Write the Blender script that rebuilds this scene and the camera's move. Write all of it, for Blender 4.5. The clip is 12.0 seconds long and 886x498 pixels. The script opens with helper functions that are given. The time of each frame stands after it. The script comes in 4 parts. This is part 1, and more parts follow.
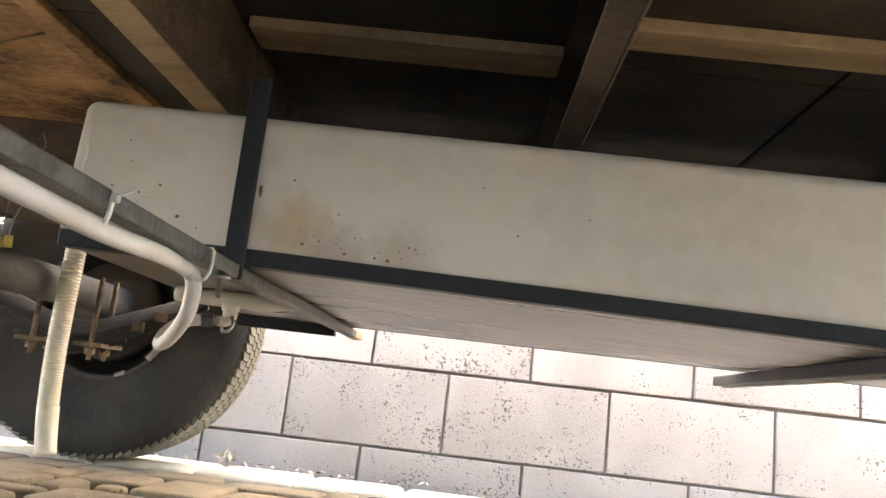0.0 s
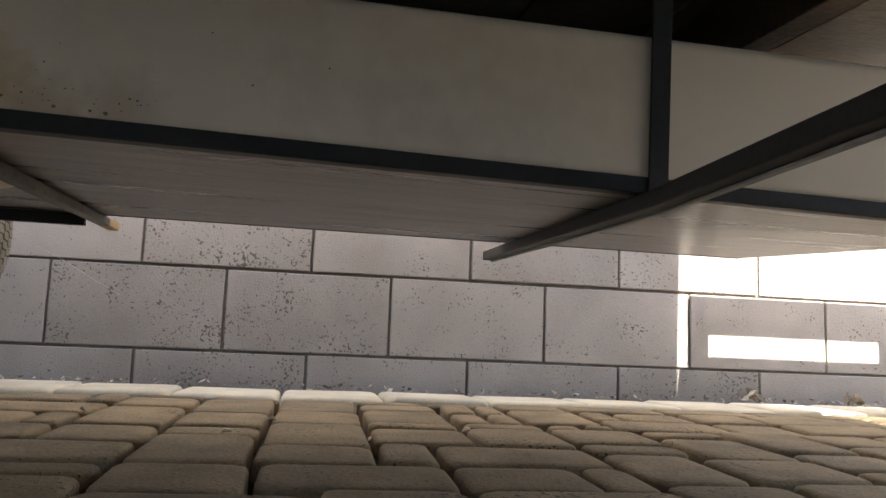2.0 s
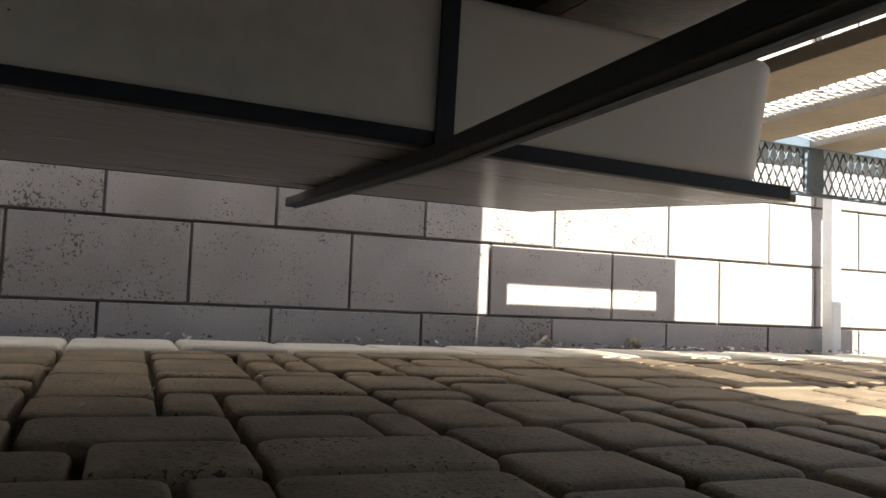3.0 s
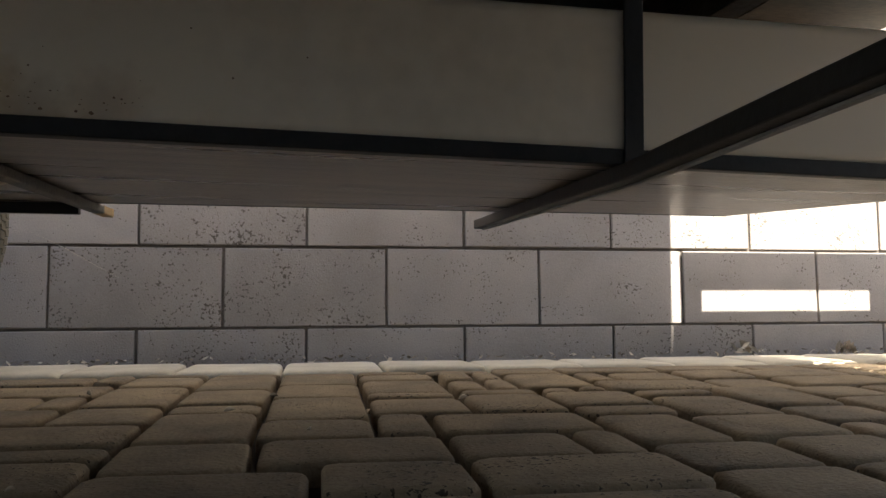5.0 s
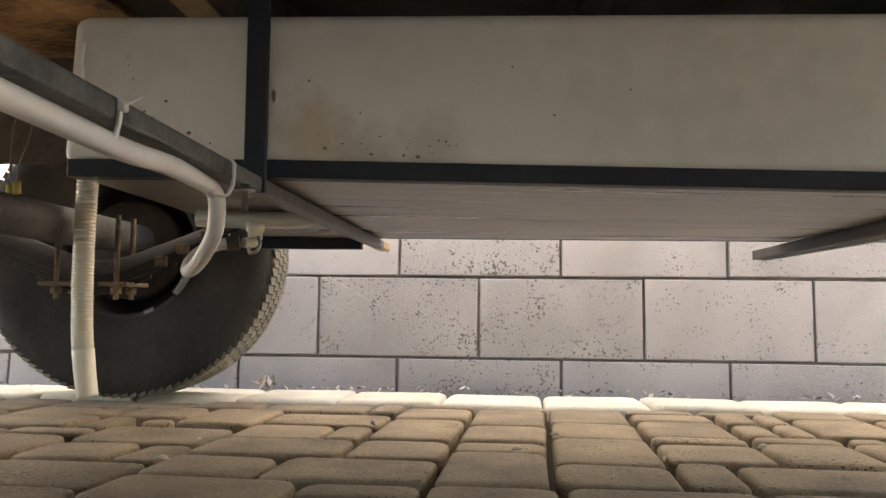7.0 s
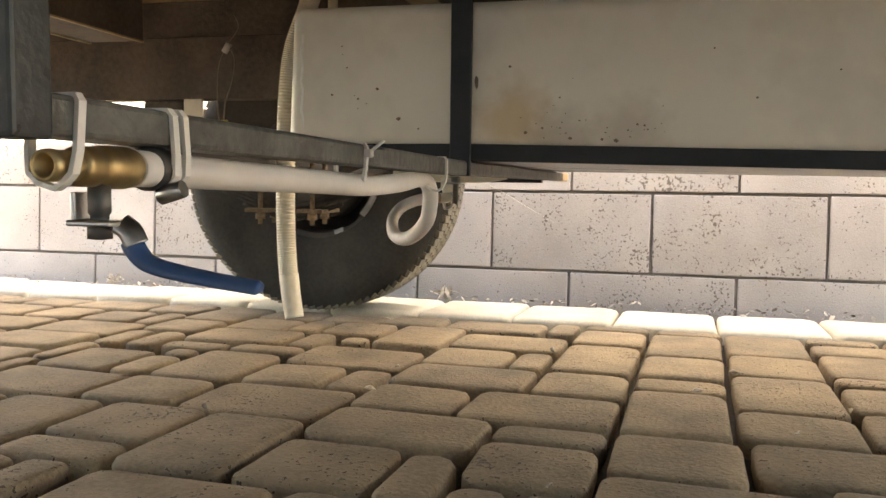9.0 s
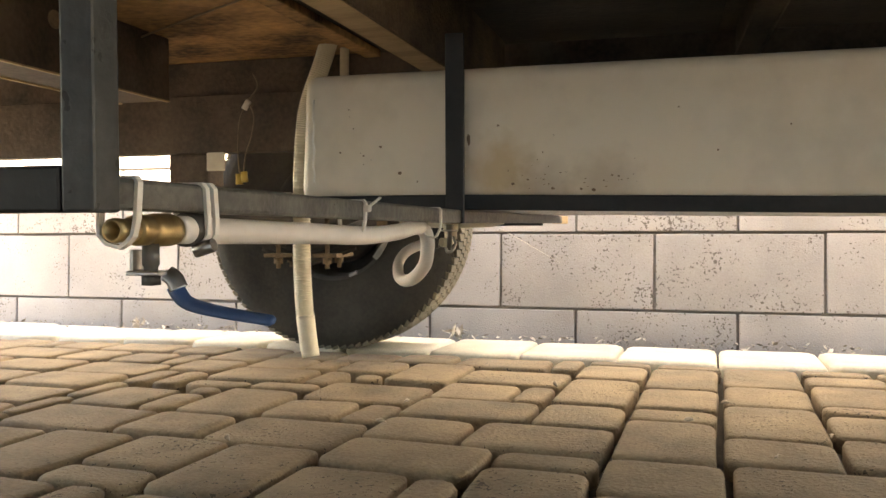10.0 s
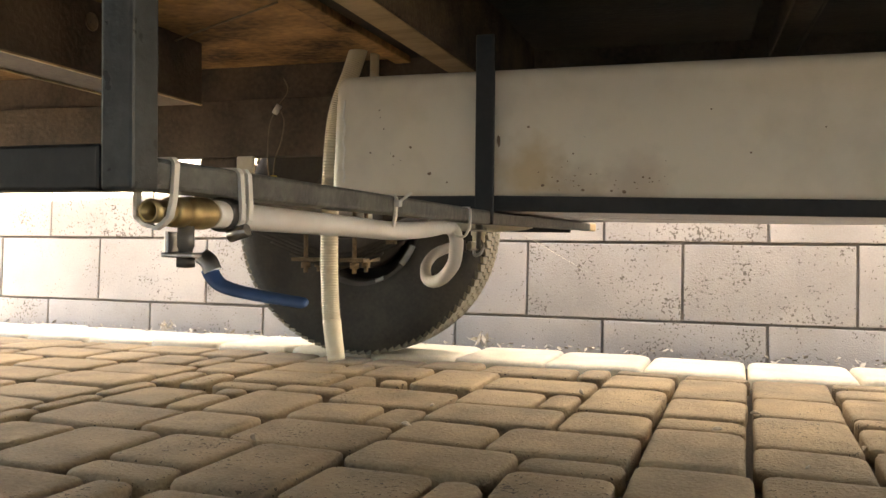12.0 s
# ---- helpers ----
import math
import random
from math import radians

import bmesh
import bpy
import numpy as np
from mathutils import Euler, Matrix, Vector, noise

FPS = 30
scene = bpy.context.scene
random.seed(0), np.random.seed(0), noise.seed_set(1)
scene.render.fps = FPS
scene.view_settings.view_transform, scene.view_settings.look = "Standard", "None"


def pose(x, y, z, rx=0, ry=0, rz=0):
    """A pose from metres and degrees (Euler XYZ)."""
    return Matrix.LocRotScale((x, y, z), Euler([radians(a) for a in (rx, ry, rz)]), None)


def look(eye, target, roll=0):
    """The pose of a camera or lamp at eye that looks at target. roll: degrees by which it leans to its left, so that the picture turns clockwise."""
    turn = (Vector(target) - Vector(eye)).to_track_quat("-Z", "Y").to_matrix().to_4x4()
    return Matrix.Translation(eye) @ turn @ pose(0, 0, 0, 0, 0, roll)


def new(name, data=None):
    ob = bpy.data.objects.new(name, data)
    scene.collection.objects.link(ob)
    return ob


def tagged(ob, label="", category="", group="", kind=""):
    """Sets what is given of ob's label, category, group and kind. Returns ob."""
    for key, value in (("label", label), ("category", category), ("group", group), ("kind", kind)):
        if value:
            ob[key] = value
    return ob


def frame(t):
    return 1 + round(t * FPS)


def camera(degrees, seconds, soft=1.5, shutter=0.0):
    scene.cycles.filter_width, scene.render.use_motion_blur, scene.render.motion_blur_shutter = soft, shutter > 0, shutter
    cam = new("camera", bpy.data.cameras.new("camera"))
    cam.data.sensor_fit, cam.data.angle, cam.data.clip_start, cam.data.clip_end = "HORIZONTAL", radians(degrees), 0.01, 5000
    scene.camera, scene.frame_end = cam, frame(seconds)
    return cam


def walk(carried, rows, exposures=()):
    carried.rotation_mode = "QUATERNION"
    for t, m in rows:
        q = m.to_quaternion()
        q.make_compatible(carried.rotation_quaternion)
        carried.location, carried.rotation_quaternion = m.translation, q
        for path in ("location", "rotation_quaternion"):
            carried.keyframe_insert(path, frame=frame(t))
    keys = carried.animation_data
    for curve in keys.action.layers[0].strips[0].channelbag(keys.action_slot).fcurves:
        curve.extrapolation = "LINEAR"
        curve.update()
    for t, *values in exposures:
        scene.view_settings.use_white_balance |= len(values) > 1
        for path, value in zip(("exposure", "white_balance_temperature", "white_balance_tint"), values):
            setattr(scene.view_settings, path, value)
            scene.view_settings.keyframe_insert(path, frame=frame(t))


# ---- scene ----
cam = camera(56.10, 12.0)
PATH = [
    (0, (-0.2398, 0.0351, 0.1204), (-0.2167, 1.9852, 0.5637), 6.76),
    (0.5, (-0.2260, 0.0632, 0.0813), (-0.1523, 2.0332, 0.4187), 5.73),
    (1, (-0.2125, 0.0732, 0.0728), (0.0170, 2.0393, 0.3582), 4.60),
    (1.5, (-0.1991, 0.0696, 0.0782), (0.1678, 2.0111, 0.3880), 3.01),
    (2, (-0.1804, 0.0647, 0.0814), (0.3336, 1.9793, 0.3467), 2.16),
    (2.5, (-0.1590, 0.0549, 0.0921), (0.7018, 1.8554, 0.2245), 1.85),
    (2.7, (-0.1510, 0.0531, 0.0849), (0.7786, 1.8174, 0.2378), 2.39),
    (4.3, (-0.1671, 0.0372, 0.0924), (0.5142, 1.9106, 0.2539), -0.26),
    (4.5, (-0.1726, 0.0341, 0.0922), (0.4256, 1.9355, 0.2552), -0.05),
    (5, (-0.1740, 0.0369, 0.0940), (0.3459, 1.9602, 0.2692), -0.45),
    (5.5, (-0.1742, 0.0412, 0.0990), (0.3411, 1.9648, 0.2840), -0.95),
    (6, (-0.1797, 0.0460, 0.1023), (0.3328, 1.9690, 0.3005), -1.47),
    (6.5, (-0.2135, 0.0613, 0.1081), (0.1662, 2.0127, 0.3268), -1.14),
    (7, (-0.2608, 0.0839, 0.1121), (-0.2514, 2.0704, 0.3437), 0.80),
    (7.5, (-0.2957, 0.0932, 0.1269), (-0.3613, 2.0808, 0.3394), 1.50),
    (7.7, (-0.3103, 0.0960, 0.1362), (-0.3966, 2.0882, 0.2896), 1.70),
    (9.3, (-0.2823, -0.0044, 0.2003), (-0.6707, 1.9564, 0.1336), 1.02),
    (9.5, (-0.2659, -0.0293, 0.1995), (-0.6477, 1.9335, 0.1567), 0.65),
    (10, (-0.2590, -0.0480, 0.1992), (-0.6650, 1.9101, 0.2325), 0.44),
    (10.5, (-0.2559, -0.0518, 0.1989), (-0.7339, 1.8889, 0.2707), 0.03),
    (11, (-0.2532, -0.0507, 0.1939), (-0.7418, 1.8873, 0.2674), 0.01),
    (11.5, (-0.2545, -0.0500, 0.1898), (-0.7325, 1.8907, 0.2614), 0.50),
    (12, (-0.2623, -0.0478, 0.1877), (-0.7277, 1.8964, 0.2486), 1.30),
]
EXPOSURES = [
    (0.0, 4.52, 6800, 10), (0.5, 4.03, 6700, 10), (1.0, 3.05, 7000, 10), (1.5, 2.50, 6800, 10), (2.0, 2.58, 6700, 10), (2.5, 2.10, 6400, 10),
    (4.5, 0.82, 6400, 10), (5.0, 1.78, 6800, 10), (5.5, 2.42, 7000, 10), (6.0, 2.50, 7050, 10), (6.5, 2.80, 7000, 10), (7.0, 3.55, 7000, 10),
    (7.5, 4.00, 7000, 10), (9.5, 3.98, 7900, 10), (10.5, 3.98, 8100, 10), (12.0, 3.93, 8100, 10),
]
walk(cam, [(t, look(eye, target, roll)) for t, eye, target, roll in PATH], EXPOSURES)

# ---- light ----
SUN_DIR = Vector((0.04, 1.0, -1.05)).normalized()
world = bpy.data.worlds.new("sky")
scene.world = world
world.use_nodes = True
sky = world.node_tree.nodes.new("ShaderNodeTexSky")
sky.sky_type, sky.sun_disc = "NISHITA", False
sky.sun_elevation = math.asin(-SUN_DIR.z)
sky.sun_rotation = math.atan2(-SUN_DIR.x, -SUN_DIR.y)
sky.dust_density = 1.5
world.node_tree.links.new(sky.outputs[0], world.node_tree.nodes["Background"].inputs[0])
world.node_tree.nodes["Background"].inputs[1].default_value = 0.12
sun = new("sun", bpy.data.lights.new("sun", "SUN"))
sun.data.energy, sun.data.angle, sun.data.color = 5.0, radians(0.55), (1.0, 0.94, 0.85)
sun.matrix_world = look((0, 0, 6), Vector((0, 0, 6)) + SUN_DIR)


# ---- materials ----
def material(name, dark, light, rough=0.7, scale=8.0, metal=0.0, bump=0.15, fine=90.0, specks=None, spots=0.0,
             stretch=(1, 1, 1), vary=0.0, spec=0.5, mid=0.5, cluster=0.35):
    """Two-scale noise colour between dark and light, fine grain, optional dark specks and per-object variation."""
    m = bpy.data.materials.new(name)
    m.use_nodes = True
    n, l = m.node_tree.nodes, m.node_tree.links
    b = n["Principled BSDF"]
    b.inputs["Metallic"].default_value = metal
    b.inputs["Specular IOR Level"].default_value = spec
    co = n.new("ShaderNodeTexCoord")
    info = n.new("ShaderNodeObjectInfo")
    shift = n.new("ShaderNodeVectorMath")
    shift.operation = "MULTIPLY_ADD"
    l.new(info.outputs["Random"], shift.inputs[0])
    shift.inputs[1].default_value = (37.0, 51.0, 23.0)
    l.new(co.outputs["Object"], shift.inputs[2])
    mp = n.new("ShaderNodeMapping")
    mp.inputs["Scale"].default_value = stretch
    l.new(shift.outputs[0], mp.inputs[0])
    big = n.new("ShaderNodeTexNoise")
    big.inputs["Scale"].default_value, big.inputs["Detail"].default_value = scale, 6.0
    small = n.new("ShaderNodeTexNoise")
    small.inputs["Scale"].default_value, small.inputs["Detail"].default_value = fine, 4.0
    l.new(mp.outputs[0], big.inputs[0])
    l.new(mp.outputs[0], small.inputs[0])
    mixf = n.new("ShaderNodeMath")
    mixf.operation = "MULTIPLY_ADD"
    l.new(small.outputs[0], mixf.inputs[0])
    mixf.inputs[1].default_value = 0.45
    l.new(big.outputs[0], mixf.inputs[2])
    ramp = n.new("ShaderNodeValToRGB")
    ramp.color_ramp.elements[0].position, ramp.color_ramp.elements[1].position = mid - 0.02, mid + 0.42
    ramp.color_ramp.elements[0].color, ramp.color_ramp.elements[1].color = (*dark, 1), (*light, 1)
    l.new(mixf.outputs[0], ramp.inputs[0])
    out = ramp.outputs[0]
    if vary:
        isl = n.new("ShaderNodeNewGeometry")
        add = n.new("ShaderNodeMath")
        add.operation = "ADD"
        l.new(info.outputs["Random"], add.inputs[0])
        l.new(isl.outputs["Random Per Island"], add.inputs[1])
        fr = n.new("ShaderNodeMath")
        fr.operation = "FRACT"
        l.new(add.outputs[0], fr.inputs[0])
        mr = n.new("ShaderNodeMapRange")
        mr.inputs["To Min"].default_value, mr.inputs["To Max"].default_value = 1 - vary, 1 + vary
        l.new(fr.outputs[0], mr.inputs[0])
        hs = n.new("ShaderNodeHueSaturation")
        l.new(mr.outputs[0], hs.inputs["Value"])
        l.new(out, hs.inputs["Color"])
        out = hs.outputs[0]
    height = small.outputs[0]
    if specks:
        vo = n.new("ShaderNodeTexNoise")
        vo.inputs["Scale"].default_value, vo.inputs["Detail"].default_value = specks, 2.0
        l.new(mp.outputs[0], vo.inputs[0])
        patch = n.new("ShaderNodeTexNoise")
        patch.inputs["Scale"].default_value = specks / 14
        l.new(mp.outputs[0], patch.inputs[0])
        su = n.new("ShaderNodeMath")
        su.operation = "MULTIPLY_ADD"
        l.new(patch.outputs[0], su.inputs[0])
        su.inputs[1].default_value = cluster
        l.new(vo.outputs[0], su.inputs[2])
        share = n.new("ShaderNodeMath")
        share.operation = "MULTIPLY_ADD"
        l.new(info.outputs["Random"], share.inputs[0])
        share.inputs[1].default_value = 0.10
        l.new(su.outputs[0], share.inputs[2])
        su = share
        st = n.new("ShaderNodeMapRange")
        st.inputs["From Min"].default_value, st.inputs["From Max"].default_value = 0.715 + cluster / 2 - spots, 0.735 + cluster / 2 - spots
        l.new(su.outputs[0], st.inputs[0])
        mx = n.new("ShaderNodeMix")
        mx.data_type = "RGBA"
        l.new(st.outputs[0], mx.inputs[0])
        l.new(out, mx.inputs[6])
        mx.inputs[7].default_value = (dark[0] * 0.45, dark[1] * 0.43, dark[2] * 0.4, 1)
        out = mx.outputs[2]
        sb = n.new("ShaderNodeMath")
        sb.operation = "MULTIPLY_ADD"
        l.new(st.outputs[0], sb.inputs[0])
        sb.inputs[1].default_value = -1.2
        l.new(small.outputs[0], sb.inputs[2])
        height = sb.outputs[0]
    l.new(out, b.inputs["Base Color"])
    rr = n.new("ShaderNodeMapRange")
    rr.inputs["To Min"].default_value, rr.inputs["To Max"].default_value = max(rough - 0.1, 0.05), min(rough + 0.1, 1)
    l.new(big.outputs[0], rr.inputs[0])
    l.new(rr.outputs[0], b.inputs["Roughness"])
    bp = n.new("ShaderNodeBump")
    bp.inputs["Strength"].default_value, bp.inputs["Distance"].default_value = bump, 0.004
    l.new(height, bp.inputs["Height"])
    l.new(bp.outputs[0], b.inputs["Normal"])
    return m


PAVER = material("tan concrete paver", (0.125, 0.092, 0.057), (0.30, 0.228, 0.143), 0.8, 9, bump=0.6, fine=170, specks=170, spots=-0.02, vary=0.13)
KERB = material("cream edging concrete", (0.55, 0.49, 0.375), (0.75, 0.685, 0.55), 0.85, 9, bump=0.25, fine=150, vary=0.06)
SAND = material("joint sand", (0.020, 0.015, 0.010), (0.052, 0.040, 0.028), 0.95, 12, bump=0.4, fine=220)
BLOCK = material("grey concrete block", (0.345, 0.315, 0.285), (0.47, 0.435, 0.40), 0.9, 5, bump=0.3, fine=260, specks=165, spots=-0.004, vary=0.09, cluster=0.42)
MORTAR = material("dark mortar", (0.14, 0.125, 0.112), (0.23, 0.21, 0.19), 0.95, 20, bump=0.3, fine=200)
TANK = material("translucent white polyethylene", (0.51, 0.45, 0.355), (0.68, 0.612, 0.50), 0.42, 3, bump=0.04, fine=40, mid=0.3)
BLACKSTEEL = material("black painted steel", (0.006, 0.0065, 0.007), (0.018, 0.019, 0.021), 0.5, 14, bump=0.12, fine=120, spec=0.35)
GREYSTEEL = material("scuffed grey painted steel", (0.020, 0.020, 0.019), (0.125, 0.120, 0.105), 0.5, 34, bump=0.3, fine=170, specks=150, spots=0.0)
BOARD = material("weathered plywood tray", (0.042, 0.033, 0.026), (0.27, 0.23, 0.19), 0.3, 2.6, bump=0.25, fine=20, stretch=(0.55, 12, 1), mid=0.5)
CHASSIS = material("rusty brown chassis steel", (0.035, 0.025, 0.018), (0.14, 0.105, 0.075), 0.75, 9, bump=0.3, fine=120)
AXLE = material("grey grimy axle steel", (0.030, 0.028, 0.025), (0.10, 0.094, 0.084), 0.7, 14, bump=0.3, fine=120)
DUSTY = material("dust covered flange", (0.10, 0.075, 0.05), (0.26, 0.20, 0.14), 0.85, 12, bump=0.3, fine=120)
RUSTY = material("rust scaled steel", (0.05, 0.035, 0.022), (0.20, 0.145, 0.09), 0.85, 16, bump=0.9, fine=180)
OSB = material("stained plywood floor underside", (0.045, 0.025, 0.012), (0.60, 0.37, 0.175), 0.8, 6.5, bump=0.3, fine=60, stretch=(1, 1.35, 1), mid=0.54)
DARKPLY = material("dark plywood", (0.014, 0.013, 0.010), (0.085, 0.066, 0.045), 0.75, 5, bump=0.25, fine=60, stretch=(1, 2.2, 1))
WOODPALE = material("pale timber batten", (0.32, 0.225, 0.12), (0.58, 0.43, 0.25), 0.75, 7, bump=0.2, fine=80, stretch=(1, 5, 1))
BODY = material("white trailer siding", (0.62, 0.61, 0.58), (0.78, 0.77, 0.74), 0.45, 3, bump=0.05)
DARKPOST = material("dark grey painted steel", (0.014, 0.016, 0.017), (0.055, 0.06, 0.06), 0.55, 22, bump=0.2, fine=140, specks=120, spots=-0.02)
GALV = material("dull grey steel edge", (0.20, 0.205, 0.20), (0.34, 0.345, 0.34), 0.5, 20, bump=0.1)
RUBBER = material("black tyre rubber", (0.014, 0.0135, 0.012), (0.048, 0.045, 0.038), 0.8, 12, bump=0.2, fine=120)
TREAD = material("dusty tyre tread", (0.11, 0.098, 0.072), (0.25, 0.225, 0.172), 0.9, 12, bump=0.3, fine=150)
HOSE = material("milky vinyl hose", (0.62, 0.55, 0.49), (0.76, 0.70, 0.64), 0.32, 10, bump=0.04, fine=60, spec=0.6)
RIBHOSE = material("cream corrugated hose", (0.62, 0.56, 0.42), (0.76, 0.71, 0.58), 0.4, 8, bump=0.05)
PVC = material("yellowed white pvc", (0.58, 0.52, 0.40), (0.70, 0.65, 0.53), 0.4, 8, bump=0.05)
BRASS = material("tarnished brass", (0.30, 0.21, 0.10), (0.56, 0.43, 0.23), 0.5, 60, metal=1.0, bump=0.08)
STEEL = material("zinc plated steel", (0.30, 0.29, 0.27), (0.55, 0.54, 0.52), 0.35, 30, metal=1.0, bump=0.1)
DARKIRON = material("dark oxidised fitting", (0.05, 0.045, 0.04), (0.13, 0.12, 0.11), 0.5, 30, metal=0.6, bump=0.15)
BLUE = material("blue vinyl lever sleeve", (0.025, 0.06, 0.15), (0.05, 0.105, 0.235), 0.45, 20, bump=0.06)
NYLON = material("white nylon tie", (0.62, 0.58, 0.52), (0.74, 0.70, 0.64), 0.4, 30, bump=0.03)
WIRE = material("tan wire insulation", (0.16, 0.12, 0.08), (0.28, 0.22, 0.15), 0.6, 30)
YELLOW = material("yellow wire connector", (0.50, 0.36, 0.06), (0.66, 0.50, 0.12), 0.45, 30)
LITTER = material("dry leaf litter", (0.26, 0.21, 0.15), (0.60, 0.52, 0.41), 0.9, 40, vary=0.4)
PALEPOST = material("white painted post", (0.66, 0.65, 0.62), (0.78, 0.77, 0.74), 0.6, 10)
BLUEGREY = material("blue grey painted mesh", (0.10, 0.14, 0.17), (0.18, 0.23, 0.27), 0.55, 10)
STUCCO = material("beige eave stucco", (0.50, 0.45, 0.38), (0.64, 0.59, 0.51), 0.9, 8, bump=0.3)
LATH = material("pale galvanised lath", (0.52, 0.50, 0.46), (0.68, 0.66, 0.62), 0.5, 20)
HUB = material("dark greasy drum", (0.012, 0.010, 0.008), (0.045, 0.037, 0.030), 0.7, 14, bump=0.3)
RIM = material("dark painted wheel rim", (0.035, 0.033, 0.03), (0.085, 0.08, 0.072), 0.5, 15)
STAIN = material("ochre stain", (0.42, 0.30, 0.14), (0.52, 0.40, 0.22), 0.5, 20)
DIRT = material("dirt speck", (0.10, 0.065, 0.04), (0.22, 0.15, 0.10), 0.8, 40)


def add_stain(mat, where, radius, colour, amount):
    """A soft ochre stain with a ragged edge at one place of a thing."""
    n, l = mat.node_tree.nodes, mat.node_tree.links
    b = n["Principled BSDF"]
    old = b.inputs["Base Color"].links[0].from_socket
    co = n.new("ShaderNodeTexCoord")
    dist = n.new("ShaderNodeVectorMath")
    dist.operation = "DISTANCE"
    l.new(co.outputs["Object"], dist.inputs[0])
    dist.inputs[1].default_value = where
    nz = n.new("ShaderNodeTexNoise")
    nz.inputs["Scale"].default_value, nz.inputs["Detail"].default_value = 45.0, 5.0
    l.new(co.outputs["Object"], nz.inputs[0])
    ma = n.new("ShaderNodeMath")
    ma.operation = "MULTIPLY_ADD"
    l.new(nz.outputs[0], ma.inputs[0])
    ma.inputs[1].default_value = -radius * 1.6
    l.new(dist.outputs["Value"], ma.inputs[2])
    mr = n.new("ShaderNodeMapRange")
    mr.inputs["From Min"].default_value, mr.inputs["From Max"].default_value = -radius * 0.4, radius * 0.6
    mr.inputs["To Min"].default_value, mr.inputs["To Max"].default_value = amount, 0.0
    l.new(ma.outputs[0], mr.inputs[0])
    mx = n.new("ShaderNodeMix")
    mx.data_type = "RGBA"
    l.new(mr.outputs[0], mx.inputs[0])
    l.new(old, mx.inputs[6])
    mx.inputs[7].default_value = (*colour, 1)
    l.new(mx.outputs[2], b.inputs["Base Color"])


BASE = Vector((0.02, 1.1, 0.264))
add_stain(TANK, Vector((-0.373, 0.7875, 0.292)) - BASE, 0.030, (0.46, 0.31, 0.12), 0.6)
add_stain(TANK, Vector((-0.27, 0.7875, 0.276)) - BASE, 0.03, (0.30, 0.22, 0.15), 0.4)
add_stain(TANK, Vector((-0.33, 0.7875, 0.268)) - BASE, 0.03, (0.28, 0.20, 0.13), 0.45)

# ---- helpers of this place ----
PIVOT = Vector((-0.41, 0.785, 0.25))
LEVEL = Matrix.Identity(4)
SITE = pose(0, 2.0661, 0, 0, 0, -4.9455)


def ground_z(x, y):
    """The paving is almost level at the wall and falls gently from half a metre off it."""
    return 0.00424 + 0.01324 * (y - 2.05) + 0.00208 * x - 0.028 * min(max(wall_off(x, y) - 0.5, 0.0), 3.0)


def wall_off(x, y):
    return -(SITE.inverted() @ Vector((x, y, 0))).y


def on_site(u, v, lift=0.0):
    """A place on the paving: u along the wall, v out from its foot."""
    p = SITE @ Vector((u, -v, 0))
    p.z = ground_z(p.x, p.y) + lift
    return p
TRAILER = Matrix.Translation(PIVOT) @ pose(0, 0, 0, 0, 0, -3) @ pose(0, 0, 0, 2.7, 0, 0) @ Matrix.Translation(-PIVOT)


def thing(name, base, label, category, group="", kind="", frame_of=LEVEL):
    ob = new(name)
    ob.empty_display_size = 0.05
    ob.matrix_world = frame_of @ Matrix.Translation(base)
    ob["base"] = tuple(base)
    return tagged(ob, label, category, group, kind)


def origin(ob):
    while ob.parent:
        ob = ob.parent
    return Vector(ob["base"])


def part(name, bm, mat, parent, label=""):
    bm.transform(Matrix.Translation(-origin(parent)))
    me = bpy.data.meshes.new(name)
    bm.to_mesh(me)
    bm.free()
    for m in (mat if isinstance(mat, (list, tuple)) else [mat]):
        me.materials.append(m)
    ob = new(name, me)
    ob.parent = parent
    return tagged(ob, label)


def solo(name, bm, mat, label, category, group="", kind="", frame_of=LEVEL, smooth=False):
    me = bpy.data.meshes.new(name)
    bm.to_mesh(me)
    bm.free()
    me.materials.append(mat)
    ob = new(name, me)
    ob.matrix_world = frame_of
    return tagged(ob, label, category, group, kind)


def box(x0, x1, y0, y1, z0, z1, bevel=0.0015, seg=2, bm=None):
    b = bmesh.new()
    bmesh.ops.create_cube(b, size=1.0)
    b.transform(Matrix.Translation(((x0 + x1) / 2, (y0 + y1) / 2, (z0 + z1) / 2)) @ Matrix.Diagonal((x1 - x0, y1 - y0, z1 - z0, 1)))
    if bevel:
        bmesh.ops.bevel(b, geom=b.edges[:], offset=bevel, segments=seg, affect="EDGES", profile=0.5)
        if seg > 2:
            for f in b.faces:
                f.smooth = True
    if bm is None:
        return b
    join(bm, b)
    return bm


def join(bm, other):
    tmp = bpy.data.meshes.new("tmp")
    other.to_mesh(tmp)
    other.free()
    bm.from_mesh(tmp)
    bpy.data.meshes.remove(tmp)
    return bm


